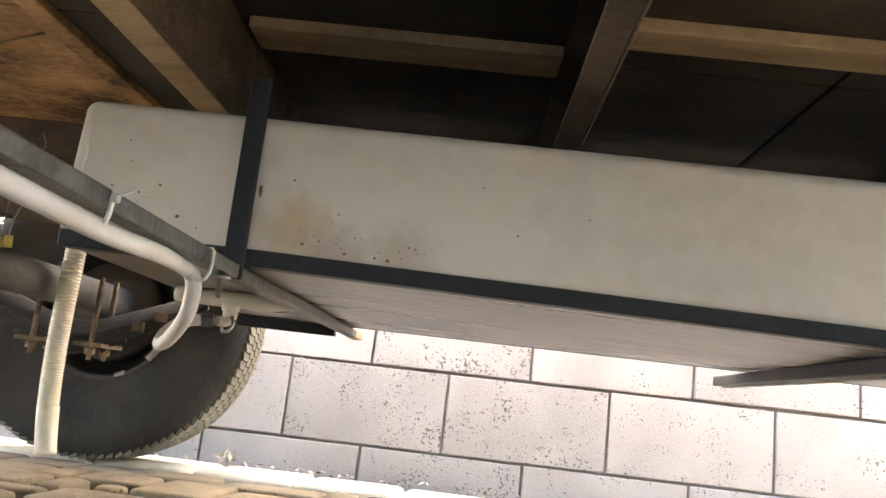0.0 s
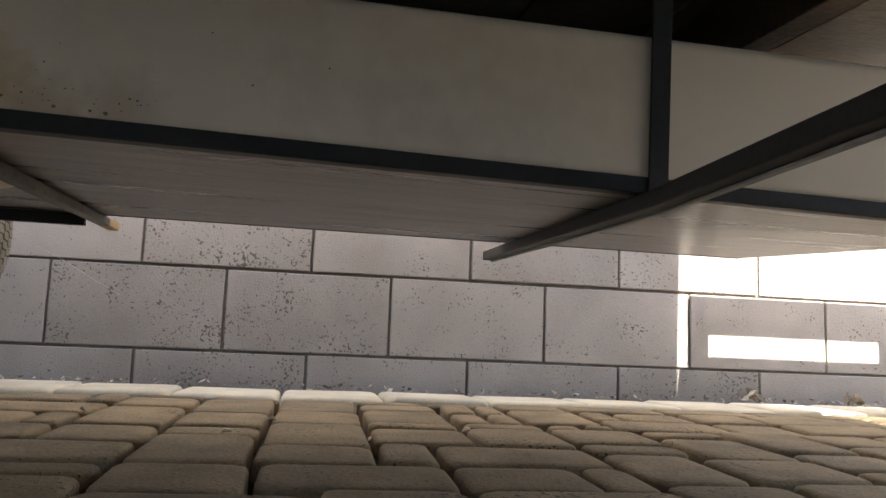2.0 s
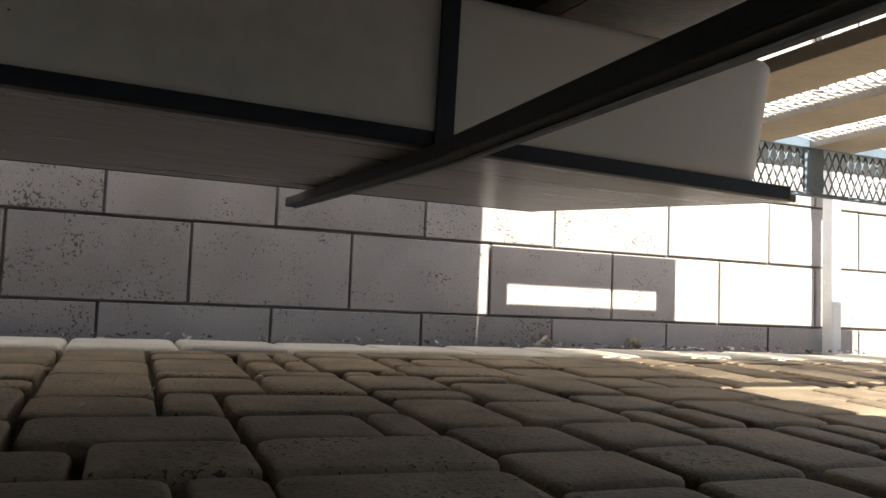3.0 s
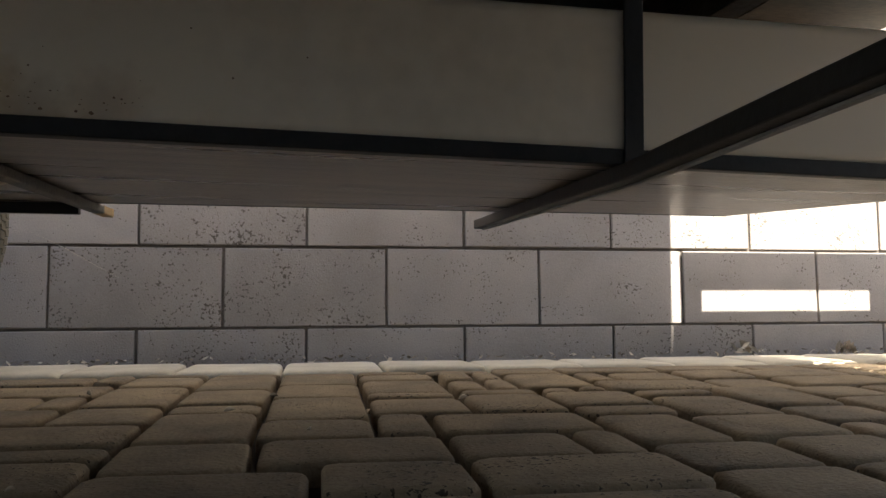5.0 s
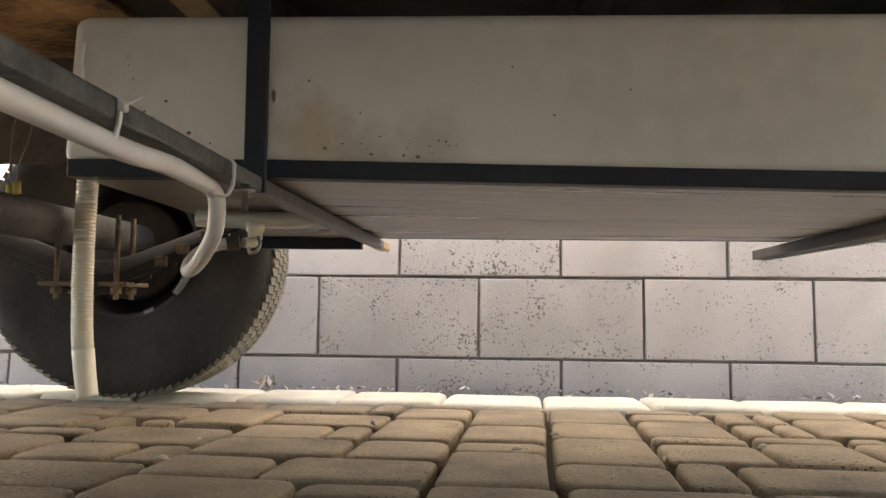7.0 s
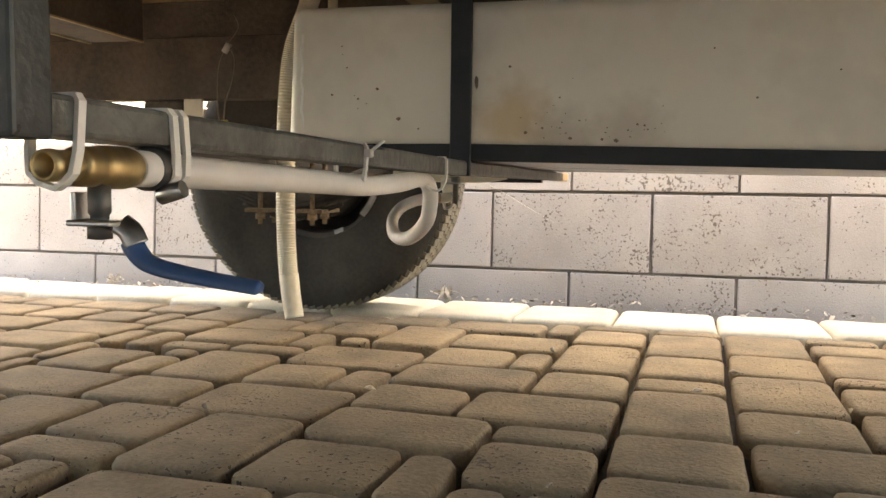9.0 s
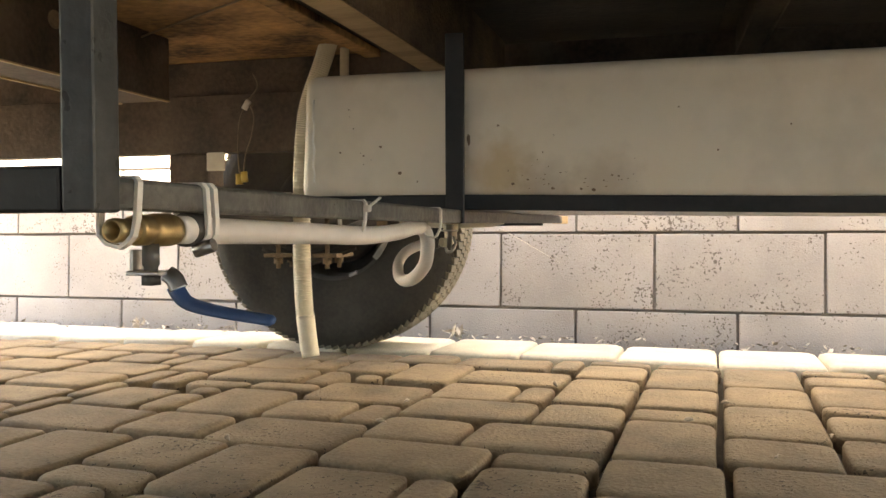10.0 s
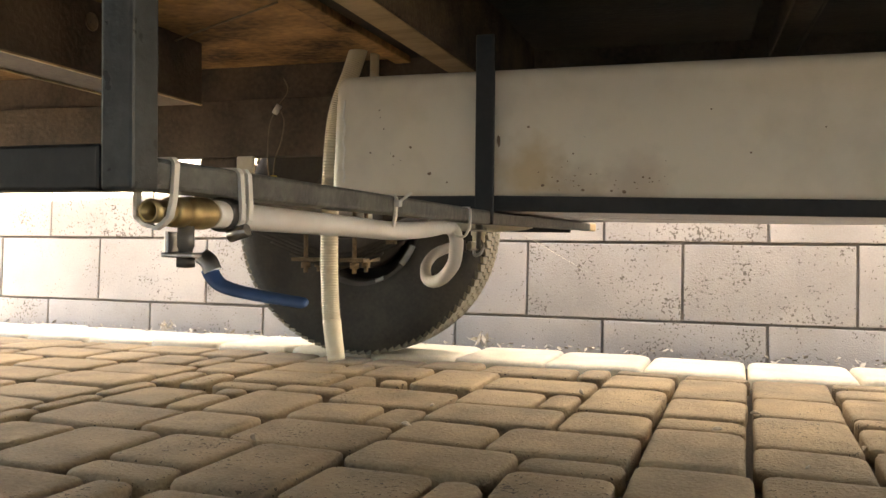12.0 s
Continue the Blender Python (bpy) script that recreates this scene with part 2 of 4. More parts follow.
def sweep(points, radius, seg=14, caps=True, smooth=6, bm=None, flat=1.0):
    """A round tube along a smoothed line of points; radius may be a function of the share of the way and the step."""
    pts = [Vector(p) for p in points]
    if smooth > 1 and len(pts) > 2:
        fine = []
        for i in range(len(pts) - 1):
            p0, p1, p2, p3 = pts[max(i - 1, 0)], pts[i], pts[i + 1], pts[min(i + 2, len(pts) - 1)]
            for k in range(smooth):
                t = k / smooth
                fine.append(0.5 * (2 * p1 + (p2 - p0) * t + (2 * p0 - 5 * p1 + 4 * p2 - p3) * t * t + (3 * p1 - p0 - 3 * p2 + p3) * t ** 3))
        pts = fine + [pts[-1]]
    bm = bm or bmesh.new()
    up, rings = None, []
    for i, p in enumerate(pts):
        d = (pts[min(i + 1, len(pts) - 1)] - pts[max(i - 1, 0)]).normalized()
        if up is None:
            up = d.orthogonal().normalized()
        up = (up - d * up.dot(d)).normalized()
        side = d.cross(up)
        r = radius(i / (len(pts) - 1), i) if callable(radius) else radius
        rings.append([bm.verts.new(p + r * (math.cos(a) * up + flat * math.sin(a) * side)) for a in (2 * math.pi * k / seg for k in range(seg))])
    for a, b in zip(rings, rings[1:]):
        for k in range(seg):
            bm.faces.new((a[k], a[(k + 1) % seg], b[(k + 1) % seg], b[k])).smooth = True
    if caps:
        bm.faces.new(rings[0][::-1])
        bm.faces.new(rings[-1])
    return bm


def lathe(profile, axis_pose, seg=48, bm=None):
    """Turns (radius, height) pairs about z, then places it."""
    bm = bm or bmesh.new()
    rings = [[bm.verts.new(axis_pose @ Vector((r * math.cos(a), r * math.sin(a), h))) for a in (2 * math.pi * k / seg for k in range(seg))] for r, h in profile]
    for a, b in zip(rings, rings[1:]):
        for k in range(seg):
            bm.faces.new((a[k], a[(k + 1) % seg], b[(k + 1) % seg], b[k])).smooth = True
    return bm


# ---- setting: ground, wall ----
b = bmesh.new()
bmesh.ops.create_grid(b, x_segments=120, y_segments=240, size=60)
for v in b.verts:
    v.co.z = ground_z(min(max(v.co.x, -6), 6), min(max(v.co.y, -4), 4)) - 0.027
solo("ground", b, SAND, "dark sandy bed under the pavers", "ground", kind="structure")

WALL_Y, COURSE, PITCH, JOINT = 0.0, 0.195, 0.39, 0.0070
wall = thing("wall_north", (0, WALL_Y, -0.1), "grey split concrete block garden wall, dusty", "wall", kind="structure", frame_of=SITE)
part("mortar", box(-5.5, 6.0, WALL_Y + 0.009, WALL_Y + 0.14, -0.11, 2.02, 0), MORTAR, wall, "dark recessed mortar")
part("coping", box(-5.5, 6.0, WALL_Y - 0.01, WALL_Y + 0.15, 2.0205, 2.07, 0.004), BLOCK, wall)
# added unseen wall: keeps low sky and sun off the near side
sky_blocker = solo("wall_south", box(-9, 9, -3.5, -3.2, -0.6, 3.0, 0.01), STUCCO, "unseen plain stucco wall, added to block low sky and sun", "wall", kind="structure")

# ---- travel trailer overhead ----
trailer = thing("travel_trailer", (-1.3, 1.0, 0.57), "trailer with stained plywood floor on rusty chassis, its unseen white body shaped for light", "trailer", frame_of=TRAILER)
FRONT, REAR, NEAR, FAR, EAVE = -2.45, 0.905, -0.85, 1.665, 0.86
# the floor panels from x = -0.753 on are darker
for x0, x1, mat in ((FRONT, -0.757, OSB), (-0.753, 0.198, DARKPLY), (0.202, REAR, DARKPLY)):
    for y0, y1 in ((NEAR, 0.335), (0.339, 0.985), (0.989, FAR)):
        part("floor_panel", box(x0, x1, y0, y1, 0.57, 0.588, 0.001, 1), mat, trailer, "" if mat is OSB else "dark plywood floor panel")
# unseen body: walls and low roof sized for the shadow edges and bounce light
part("side_wall", box(FRONT, REAR, NEAR, NEAR + 0.03, 0.588, EAVE, 0.004), BODY, trailer)
part("side_wall", box(FRONT, REAR, FAR - 0.03, FAR, 0.588, EAVE, 0.004), BODY, trailer)
part("rear_wall", box(REAR - 0.03, REAR, NEAR + 0.03, FAR - 0.03, 0.588, EAVE, 0.004), BODY, trailer)
part("front_wall", box(FRONT, FRONT + 0.03, NEAR + 0.03, FAR - 0.03, 0.588, EAVE, 0.004), BODY, trailer)
part("roof", box(FRONT - 0.02, REAR + 0.01, NEAR - 0.02, FAR + 0.01, EAVE, EAVE + 0.04, 0.008), BODY, trailer)


def askew(bm, m):
    """The mesh turned by m, where there is one."""
    if m:
        bm.transform(m)
    return bm


def channel(name, x0, x1, y0, y1, z0, z1, t, along, open_side, mat, low, label="", skew=None):
    """A C-section: a web with its two flanges, along x or y, laid askew if asked."""
    if along == "x":
        w = (x0, x1, y1 - t, y1) if open_side < 0 else (x0, x1, y0, y0 + t)
        f = (x0, x1, y0, y1 - t) if open_side < 0 else (x0, x1, y0 + t, y1)
    else:
        w = (x1 - t, x1, y0, y1) if open_side < 0 else (x0, x0 + t, y0, y1)
        f = (x0, x1 - t, y0, y1) if open_side < 0 else (x0 + t, x1, y0, y1)
    web = part(name, askew(box(*w, z0, z1, 0.001, 1), skew), mat, trailer, label)
    part("flange", askew(box(*f, z0, z0 + t, 0.001, 1), skew), low, web)
    part("flange", askew(box(*f, z1 - t, z1, 0.001, 1), skew), mat, web)


channel("chassis_beam", -1.93, 0.90, 1.46, 1.50, 0.385, 0.50, 0.005, "x", 1, CHASSIS, CHASSIS, "brown rusty steel main beam")
part("floor_joist", box(-1.93, 0.90, 1.475, 1.515, 0.501, 0.569, 0.002), CHASSIS, trailer)
LEAN = Matrix.Translation((-0.52, 1.1, 0)) @ pose(0, 0, 0, 0, 0, -1.6) @ Matrix.Translation((0.52, -1.1, 0))
channel("cross_member", -0.543, -0.501, -0.82, 1.456, 0.455, 0.569, 0.004, "y", -1, RUSTY, WOODPALE, "rust-scaled steel channel with dusty pale flange", LEAN)
for x0, x1, y1 in ((-0.123, -0.091, 1.458), (-1.16, -1.06, 1.27), (-1.75, -1.68, 1.27), (0.40, 0.44, 1.458)):
    channel("cross_member", x0, x1, -0.82, y1, 0.46, 0.569, 0.004, "y", -1, CHASSIS, CHASSIS)
# pale thin strips along both lower edges of the wide cross member
for x0 in (-1.1605, -1.0635):
    part("flange_lip", box(x0, x0 + 0.006, -0.82, 1.268, 0.457, 0.4596, 0.0005, 1), WOODPALE, trailer, "pale flange edge strip")
part("knockout", lathe([(0.001, 0), (0.012, 0), (0.0135, 0.0015), (0.0135, 0.003)], Matrix.Translation((-1.0598, 0.98, 0.535)) @ pose(0, 0, 0, 0, 90, 0), 20), DUSTY, trailer, "round dusty knockout in the channel web")
part("batten", box(-0.494, -0.125, 0.945, 1.01, 0.555, 0.5695, 0.002), WOODPALE, trailer, "pale stained timber batten")
part("batten", box(-0.090, 0.398, 0.855, 0.905, 0.553, 0.5695, 0.002), WOODPALE, trailer, "pale stained timber batten")
part("batten", askew(box(-0.772, -0.740, -0.82, 1.456, 0.556, 0.5695, 0.002), LEAN), OSB, trailer, "pale stained timber batten")
part("spring_hanger", box(-1.19, -1.10, 1.465, 1.53, 0.315, 0.384, 0.006), CHASSIS, trailer)
part("spacer_plate", box(-1.095, -1.057, 1.450, 1.457, 0.348, 0.3845, 0.0015), PVC, trailer, "cream drilled spacer plate")
part("spring_hanger", box(-0.60, -0.54, 1.465, 1.53, 0.30, 0.384, 0.006), CHASSIS, trailer)
CX = -0.92
for i, half in enumerate((0.33, 0.24, 0.19, 0.145, 0.10)):
    pts = [(CX + half * s, 1.56, 0.200 + 0.42 * abs(half * s) ** 1.12 - 0.0075 * i) for s in (-1, -0.66, -0.33, -0.1, 0.1, 0.33, 0.66, 1)]
    leaf = part("spring_leaf", sweep(pts, 0.022, seg=8, smooth=3, flat=0.16), HUB, trailer, "rusty leaf spring blade")
    if 0 < i < 4:
        x, z = CX + half * 0.86, 0.200 + 0.42 * (half * 0.86) ** 1.12 - 0.0075 * i
        part("spring_clip", box(x - 0.010, x + 0.010, 1.534, 1.586, z - 0.008, z + 0.010, 0.001, 1), RUSTY, leaf)
part("axle", sweep([(CX, 1.12, 0.272), (CX, 1.16, 0.272), (CX, 1.74, 0.272)], 0.031, seg=24), AXLE, trailer, "grey-brown steel axle tube")
b = bmesh.new()
for dx in (-0.058, 0.05):
    for dy in (-0.032, 0.032):
        sweep([(CX + dx, 1.56 + dy, 0.150), (CX + dx, 1.56 + dy, 0.30)], 0.005, seg=8, bm=b)
        sweep([(CX + dx, 1.56 + dy, 0.160), (CX + dx, 1.56 + dy, 0.172)], 0.010, seg=6, bm=b)
    box(CX + dx - 0.026, CX + dx + 0.026, 1.512, 1.608, 0.1735, 0.181, 0.001, 1, b)
part("u_bolt_plate", b, RUSTY, trailer, "rusty spring plates with bolts and nuts")

# ---- wheel standing at the edging ----
AX, AY, AZ, TR = -0.889, 1.74, 0.300, 0.3035
wheel = thing("trailer_wheel", (AX, AY + 0.09, 0.0), "black dusty trailer tyre with worn tread on a dark rim", "wheel")
place = Matrix.Translation((AX, AY, AZ)) @ pose(0, 0, 0, -90, 0, 0) @ Matrix.Scale(TR / 0.3095, 4)
prof = [(0.143, 0.014), (0.16, 0.007), (0.20, 0.003), (0.225, 0.0), (0.25, -0.004), (0.27, -0.002), (0.288, 0.004), (0.299, 0.014), (0.3030, 0.022),
        (0.3030, 0.16), (0.298, 0.172), (0.286, 0.18), (0.26, 0.186), (0.22, 0.183), (0.143, 0.172)]
part("tyre", lathe(prof, place, 72), RUBBER, wheel)
b = bmesh.new()
N = 104
for k in range(N):
    for row, (h0, h1, off) in enumerate(((0.010, 0.050, 0.0), (0.055, 0.088, 0.5), (0.094, 0.127, 0.0), (0.132, 0.172, 0.5))):
        a0, a1 = 2 * math.pi * (k + off + 0.05) / N, 2 * math.pi * (k + off + 0.88) / N
        lo = 0.298 if row in (0, 3) else 0.301
        v = []
        for r in (lo, 0.3065):
            for a, h in ((a0, h0), (a1, h0 + 0.005), (a1, h1 + 0.005), (a0, h1)):
                rr = r - (0.0035 if (row == 0 and h == h0) or (row == 3 and h != h0 and h > 0.15) else 0)
                v.append(b.verts.new(place @ Vector((rr * math.cos(a), rr * math.sin(a), h))))
        for q in ((4, 5, 6, 7), (0, 1, 5, 4), (1, 2, 6, 5), (2, 3, 7, 6), (3, 0, 4, 7)):
            b.faces.new([v[i] for i in q])
bmesh.ops.recalc_face_normals(b, faces=b.faces[:])
part("tread", b, TREAD, wheel, "dusty worn tread blocks")
rim = part("rim", lathe([(0.146, 0.010), (0.138, 0.014), (0.134, 0.04), (0.130, 0.10), (0.126, 0.12), (0.02, 0.125)], place, 48), RIM, wheel)
part("brake_drum", lathe([(0.001, -0.025), (0.04, -0.025), (0.045, 0.03), (0.098, 0.034), (0.104, 0.042), (0.104, 0.085), (0.08, 0.095)], place, 40), HUB, wheel, "rusty brake backing plate and drum")
for a0, a1, w in ((0.84, 1.20, 0.0075), (0.32, 0.46, 0.006)):
    arc = [(AX + 0.137 * math.sin(a), AY + 0.005, AZ - 0.137 * math.cos(a)) for a in (a0, 0.7 * a0 + 0.3 * a1, 0.3 * a0 + 0.7 * a1, a1)]
    part("balance_weight", sweep(arc, w, seg=8, flat=0.5), GALV, rim, "bright clip-on wheel weight")

# ---- steel rack that carries the tank ----
SKEW = Matrix.Translation((-0.44, 0.25, 0)) @ pose(0, 0, 0, 0, 0, -2) @ Matrix.Translation((0.44, -0.25, 0))
PIPES = SKEW @ Matrix.Translation((0, 0.25, 0)) @ Matrix.Diagonal((1, 0.87, 1, 1)) @ Matrix.Translation((0, -0.25, 0))
rack = thing("tank_rack", (-0.0, 1.1, 0.24), "black welded steel rack with plywood tray hung under the trailer", "rack", frame_of=TRAILER)


def sag(bm):
    """The rack's near edge hangs lower towards the rear of the trailer."""
    for v in bm.verts:
        v.co.z -= 0.017 * max(v.co.x + 0.41, 0.0) * min(max((1.42 - v.co.y) / 0.64, 0.0), 1.12)
    return bm


def rise(bm):
    """The free end of the rear cross bar stands a little higher."""
    for v in bm.verts:
        v.co.z += 0.012 * max(0.0, (0.785 - v.co.y) / 0.55)
    return bm


b = box(-0.585, 0.667, 0.785, 0.788, 0.2535, 0.269, 0.0008, 1)
box(-0.585, 0.667, 0.788, 0.806, 0.2535, 0.2565, 0.0005, 1, b)
bmesh.ops.bisect_plane(b, geom=b.verts[:] + b.edges[:] + b.faces[:], plane_co=(-0.41, 0, 0), plane_no=(1, 0, 0))
part("front_rail", sag(b), BLACKSTEEL, rack)
part("back_rail", box(-0.585, 0.70, 1.425, 1.443, 0.2545, 0.272, 0.001), BLACKSTEEL, rack)
part("rail_stub", box(-0.585, -0.42, 1.4255, 1.4425, 0.236, 0.2535, 0.001), BLACKSTEEL, rack)
b = box(-0.58, 0.700, 0.8065, 1.4245, 0.2545, 0.264, 0.0015)
bmesh.ops.bisect_plane(b, geom=b.verts[:] + b.edges[:] + b.faces[:], plane_co=(-0.41, 0, 0), plane_no=(1, 0, 0))
part("tray_board", sag(b), BOARD, rack, "weathered plywood tray board with streaky grain")
for x0, top in ((-0.4285, 0.569), (0.2010, 0.569)):
    b = box(x0, x0 + 0.0195, 0.7805, 0.7845, 0.2395, 0.432, 0.0008, 1)
    if x0 > 0:
        bmesh.ops.translate(b, verts=[v for v in b.verts if v.co.z < 0.3], vec=(0, 0, -0.009))
    part("strap", b, BLACKSTEEL, rack, "black flat steel upright strap")
b = box(-0.449, -0.4305, 0.2525, 1.53, 0.2400, 0.2533, 0.0022)
bmesh.ops.bisect_plane(b, geom=b.verts[:] + b.edges[:] + b.faces[:], plane_co=(0, 0.76, 0), plane_no=(0, 1, 0))
for v in b.verts:
    v.co.z += 0.0052 * max(0.0, (0.76 - v.co.y) / 0.51)
b.transform(SKEW)
part("cross_bar", b, GREYSTEEL, rack, "scuffed grey square tube")
b = box(-0.4493, -0.4302, 1.46, 1.534, 0.2393, 0.2539, 0.0024)
b.transform(SKEW)
part("end_tape", b, WOODPALE, rack, "yellowed masking tape on the tube end")
b = box(-0.009, 0.009, 0.0, 1.365, 0.2345, 0.2515, 0.002)
b.transform(Matrix.Translation((0.155, 0.235, 0)) @ pose(0, 0, 0, 0, 0, -4.7))
bmesh.ops.bisect_plane(b, geom=b.verts[:] + b.edges[:] + b.faces[:], plane_co=(0, 0.76, 0), plane_no=(0, 1, 0))
part("cross_bar", rise(sag(b)), BLACKSTEEL, rack)
# lighter strip that paints in the light caught by the bar's lower edge
b = box(0.0060, 0.0125, 0.0, 1.36, 0.2318, 0.2343, 0.0006, 1)
b.transform(Matrix.Translation((0.155, 0.235, 0)) @ pose(0, 0, 0, 0, 0, -4.7))
bmesh.ops.bisect_plane(b, geom=b.verts[:] + b.edges[:] + b.faces[:], plane_co=(0, 0.76, 0), plane_no=(0, 1, 0))
part("lower_flange", rise(sag(b)), GALV, rack, "lighter grey strip for the lit lower edge")
part("post", box(-0.4405, -0.4255, 0.2335, 0.2505, 0.2435, 0.569, 0.0015), DARKPOST, rack, "grey-black square steel post")
part("post", box(0.146, 0.165, 0.2315, 0.251, 0.236, 0.569, 0.0015), BLACKSTEEL, rack)
part("side_rail", box(-1.9, -0.4407, 0.2335, 0.249, 0.2435, 0.262, 0.0015), BLACKSTEEL, rack)

# ---- water tank ----
tank = thing("water_tank", (0.02, 1.1, 0.264), "long white polyethylene water tank, dusty with ochre stains", "water tank", frame_of=TRAILER)
b = bmesh.new()
bmesh.ops.create_cube(b, size=1.0)
b.transform(Matrix.Translation((0.02, 1.1, 0.3295)) @ Matrix.Diagonal((1.19, 0.625, 0.13, 1)))
for v in b.verts:
    if v.co.z < 0.33:
        v.co.x += -0.018 if v.co.x < 0 else 0.020
    else:
        v.co.x += -0.012 if v.co.x < 0 else 0.042
        v.co.z += 0.004
for v in b.verts:
    if v.co.z < 0.33 and v.co.x > 0:
        v.co.z -= 0.017 * (v.co.x + 0.41) * (1.0 if v.co.y < 1.1 else 0.0)
far = [e for e in b.edges if all(v.co.x > 0.3 for v in e.verts) and abs(e.verts[0].co.y - e.verts[1].co.y) < 0.01]
bmesh.ops.bevel(b, geom=far, offset=0.045, segments=7, affect="EDGES", profile=0.5)
sharp = [e for e in b.edges if e.calc_face_angle(0) > 0.7]
bmesh.ops.bevel(b, geom=sharp, offset=0.013, segments=5, affect="EDGES", profile=0.5)
for f in b.faces:
    f.smooth = True
part("shell", b, TANK, tank)


b = sweep([(-0.5755 + 0.0009 * math.sin(i * 2.1), 0.7874 + 0.0003 * (i % 2), 0.284 + 0.0088 * i) for i in range(11)], 0.0014, seg=8, flat=0.7)
part("weld_seam", b, NYLON, tank, "pale wavy weld seam")


def blotch(name, x, z, rx, rz, mat, label="", seed=0):
    rnd = random.Random(seed)
    b = bmesh.new()
    ring = [b.verts.new((x + rx * (0.75 + 0.4 * rnd.random()) * math.cos(a), 0.7868, z + rz * (0.75 + 0.4 * rnd.random()) * math.sin(a))) for a in (2 * math.pi * k / 9 for k in range(9))]
    b.faces.new(ring)
    bmesh.ops.recalc_face_normals(b, faces=b.faces[:])
    return part(name, b, mat, tank, label)


for i, (x, z, r) in enumerate(((-0.32, 0.274, 0.0018), (-0.292, 0.273, 0.0015), (-0.28, 0.272, 0.0021), (-0.375, 0.338, 0.0015), (-0.5, 0.32, 0.0017),
                               (-0.479, 0.292, 0.0022), (-0.519, 0.311, 0.0013), (-0.256, 0.285, 0.0012), (-0.164, 0.308, 0.0013), (-0.36, 0.279, 0.002),
                               (-0.345, 0.283, 0.0013), (-0.27, 0.281, 0.001), (-0.262, 0.286, 0.0012), (-0.535, 0.36, 0.001), (-0.53, 0.34, 0.001),
                               (-0.545, 0.315, 0.0012), (-0.46, 0.283, 0.0012), (-0.33, 0.31, 0.001), (-0.2, 0.35, 0.001), (-0.10, 0.33, 0.001))):
    blotch("dirt_speck", x, z, r, r * 0.8, DIRT, seed=i)
rnd = random.Random(8)
for i in range(30):
    x = rnd.choice((-0.35, -0.32, -0.28, -0.25, -0.53)) + rnd.gauss(0, 0.018)
    if not -0.425 < x < -0.405:
        r = rnd.uniform(0.0003, 0.0007)
        blotch("dirt_speck", x, 0.274 + abs(rnd.gauss(0, 0.014 if x > -0.5 else 0.05)), r * rnd.uniform(1, 2.2), r, DIRT, seed=200 + i)
blotch("scuff_mark", -0.4055, 0.3245, 0.002, 0.006, DIRT, "dark scuff beside the strap", 90)

# ---- plumbing under the tank ----
AXV = -0.4375
valve = thing("ball_valve", (AXV, 0.28, 0.23), "small brass ball valve with blue lever, tied under the steel tube", "valve", frame_of=TRAILER @ Matrix.Translation((0.001, 0.010, 0.0028)))
along = lambda y: Matrix.Translation((AXV, y, 0.2335)) @ pose(0, 0, 0, -90, 0, 0)
part("tailpiece", lathe([(0.0036, 0.012), (0.0037, 0.0), (0.0050, 0.0), (0.0053, 0.003), (0.0050, 0.006), (0.0050, 0.021)], along(0.249), 20), BRASS, valve, "worn open brass hose tail")
b = lathe([(0.001, 0), (0.0064, 0.0), (0.0068, 0.002), (0.0068, 0.009), (0.0062, 0.010), (0.0072, 0.012), (0.0076, 0.016), (0.0076, 0.026), (0.0070, 0.030), (0.0062, 0.031), (0.0066, 0.033), (0.0066, 0.040), (0.001, 0.041)], along(0.263), 24)
part("valve_body", b, BRASS, valve)
b = lathe([(0.0001, 0), (0.0042, 0.0), (0.0042, 0.010), (0.0034, 0.011), (0.0034, 0.014), (0.0046, 0.0145), (0.0046, 0.019), (0.0001, 0.0195)], Matrix.Translation((AXV, 0.276, 0.228)) @ pose(0, 0, 0, 180, 0, 0), 6)
part("stem", b, DARKIRON, valve, "dark stem with hex nut")
b = box(AXV - 0.008, AXV + 0.009, 0.268, 0.283, 0.2135, 0.2155, 0.0006, 1)
box(AXV - 0.008, AXV - 0.006, 0.271, 0.280, 0.2155, 0.225, 0.0004, 1, b)
sweep([(AXV + 0.008, 0.2755, 0.2145), (AXV + 0.0115, 0.276, 0.212), (AXV + 0.014, 0.276, 0.2075)], 0.0042, seg=8, flat=0.3, bm=b)
lever = part("lever_base", b, STEEL, valve, "zinc plated lever plate")
part("lever_sleeve", sweep([(AXV + 0.0115, 0.277, 0.2083), (AXV + 0.0137, 0.2765, 0.2050), (AXV + 0.0173, 0.276, 0.2018), (AXV + 0.0230, 0.2755, 0.1998), (AXV + 0.033, 0.275, 0.1980), (AXV + 0.047, 0.274, 0.1962), (AXV + 0.0618, 0.2725, 0.1947)], lambda s, i: 0.0040 - 0.0012 * s - (0.0012 if s > 0.985 else 0), seg=12, flat=0.62), BLUE, lever, "blue vinyl lever sleeve")
clamp = part("hose_clamp", lathe([(0.0066, 0), (0.0081, 0.0004), (0.0084, 0.001), (0.0084, 0.0092), (0.0081, 0.0098), (0.0066, 0.010)], along(0.303), 24), DARKIRON, valve, "worm drive hose clamp")
part("clamp_screw", sweep([(AXV + 0.003, 0.308, 0.2232), (AXV + 0.013, 0.308, 0.2262)], 0.0034, seg=8), STEEL, clamp)

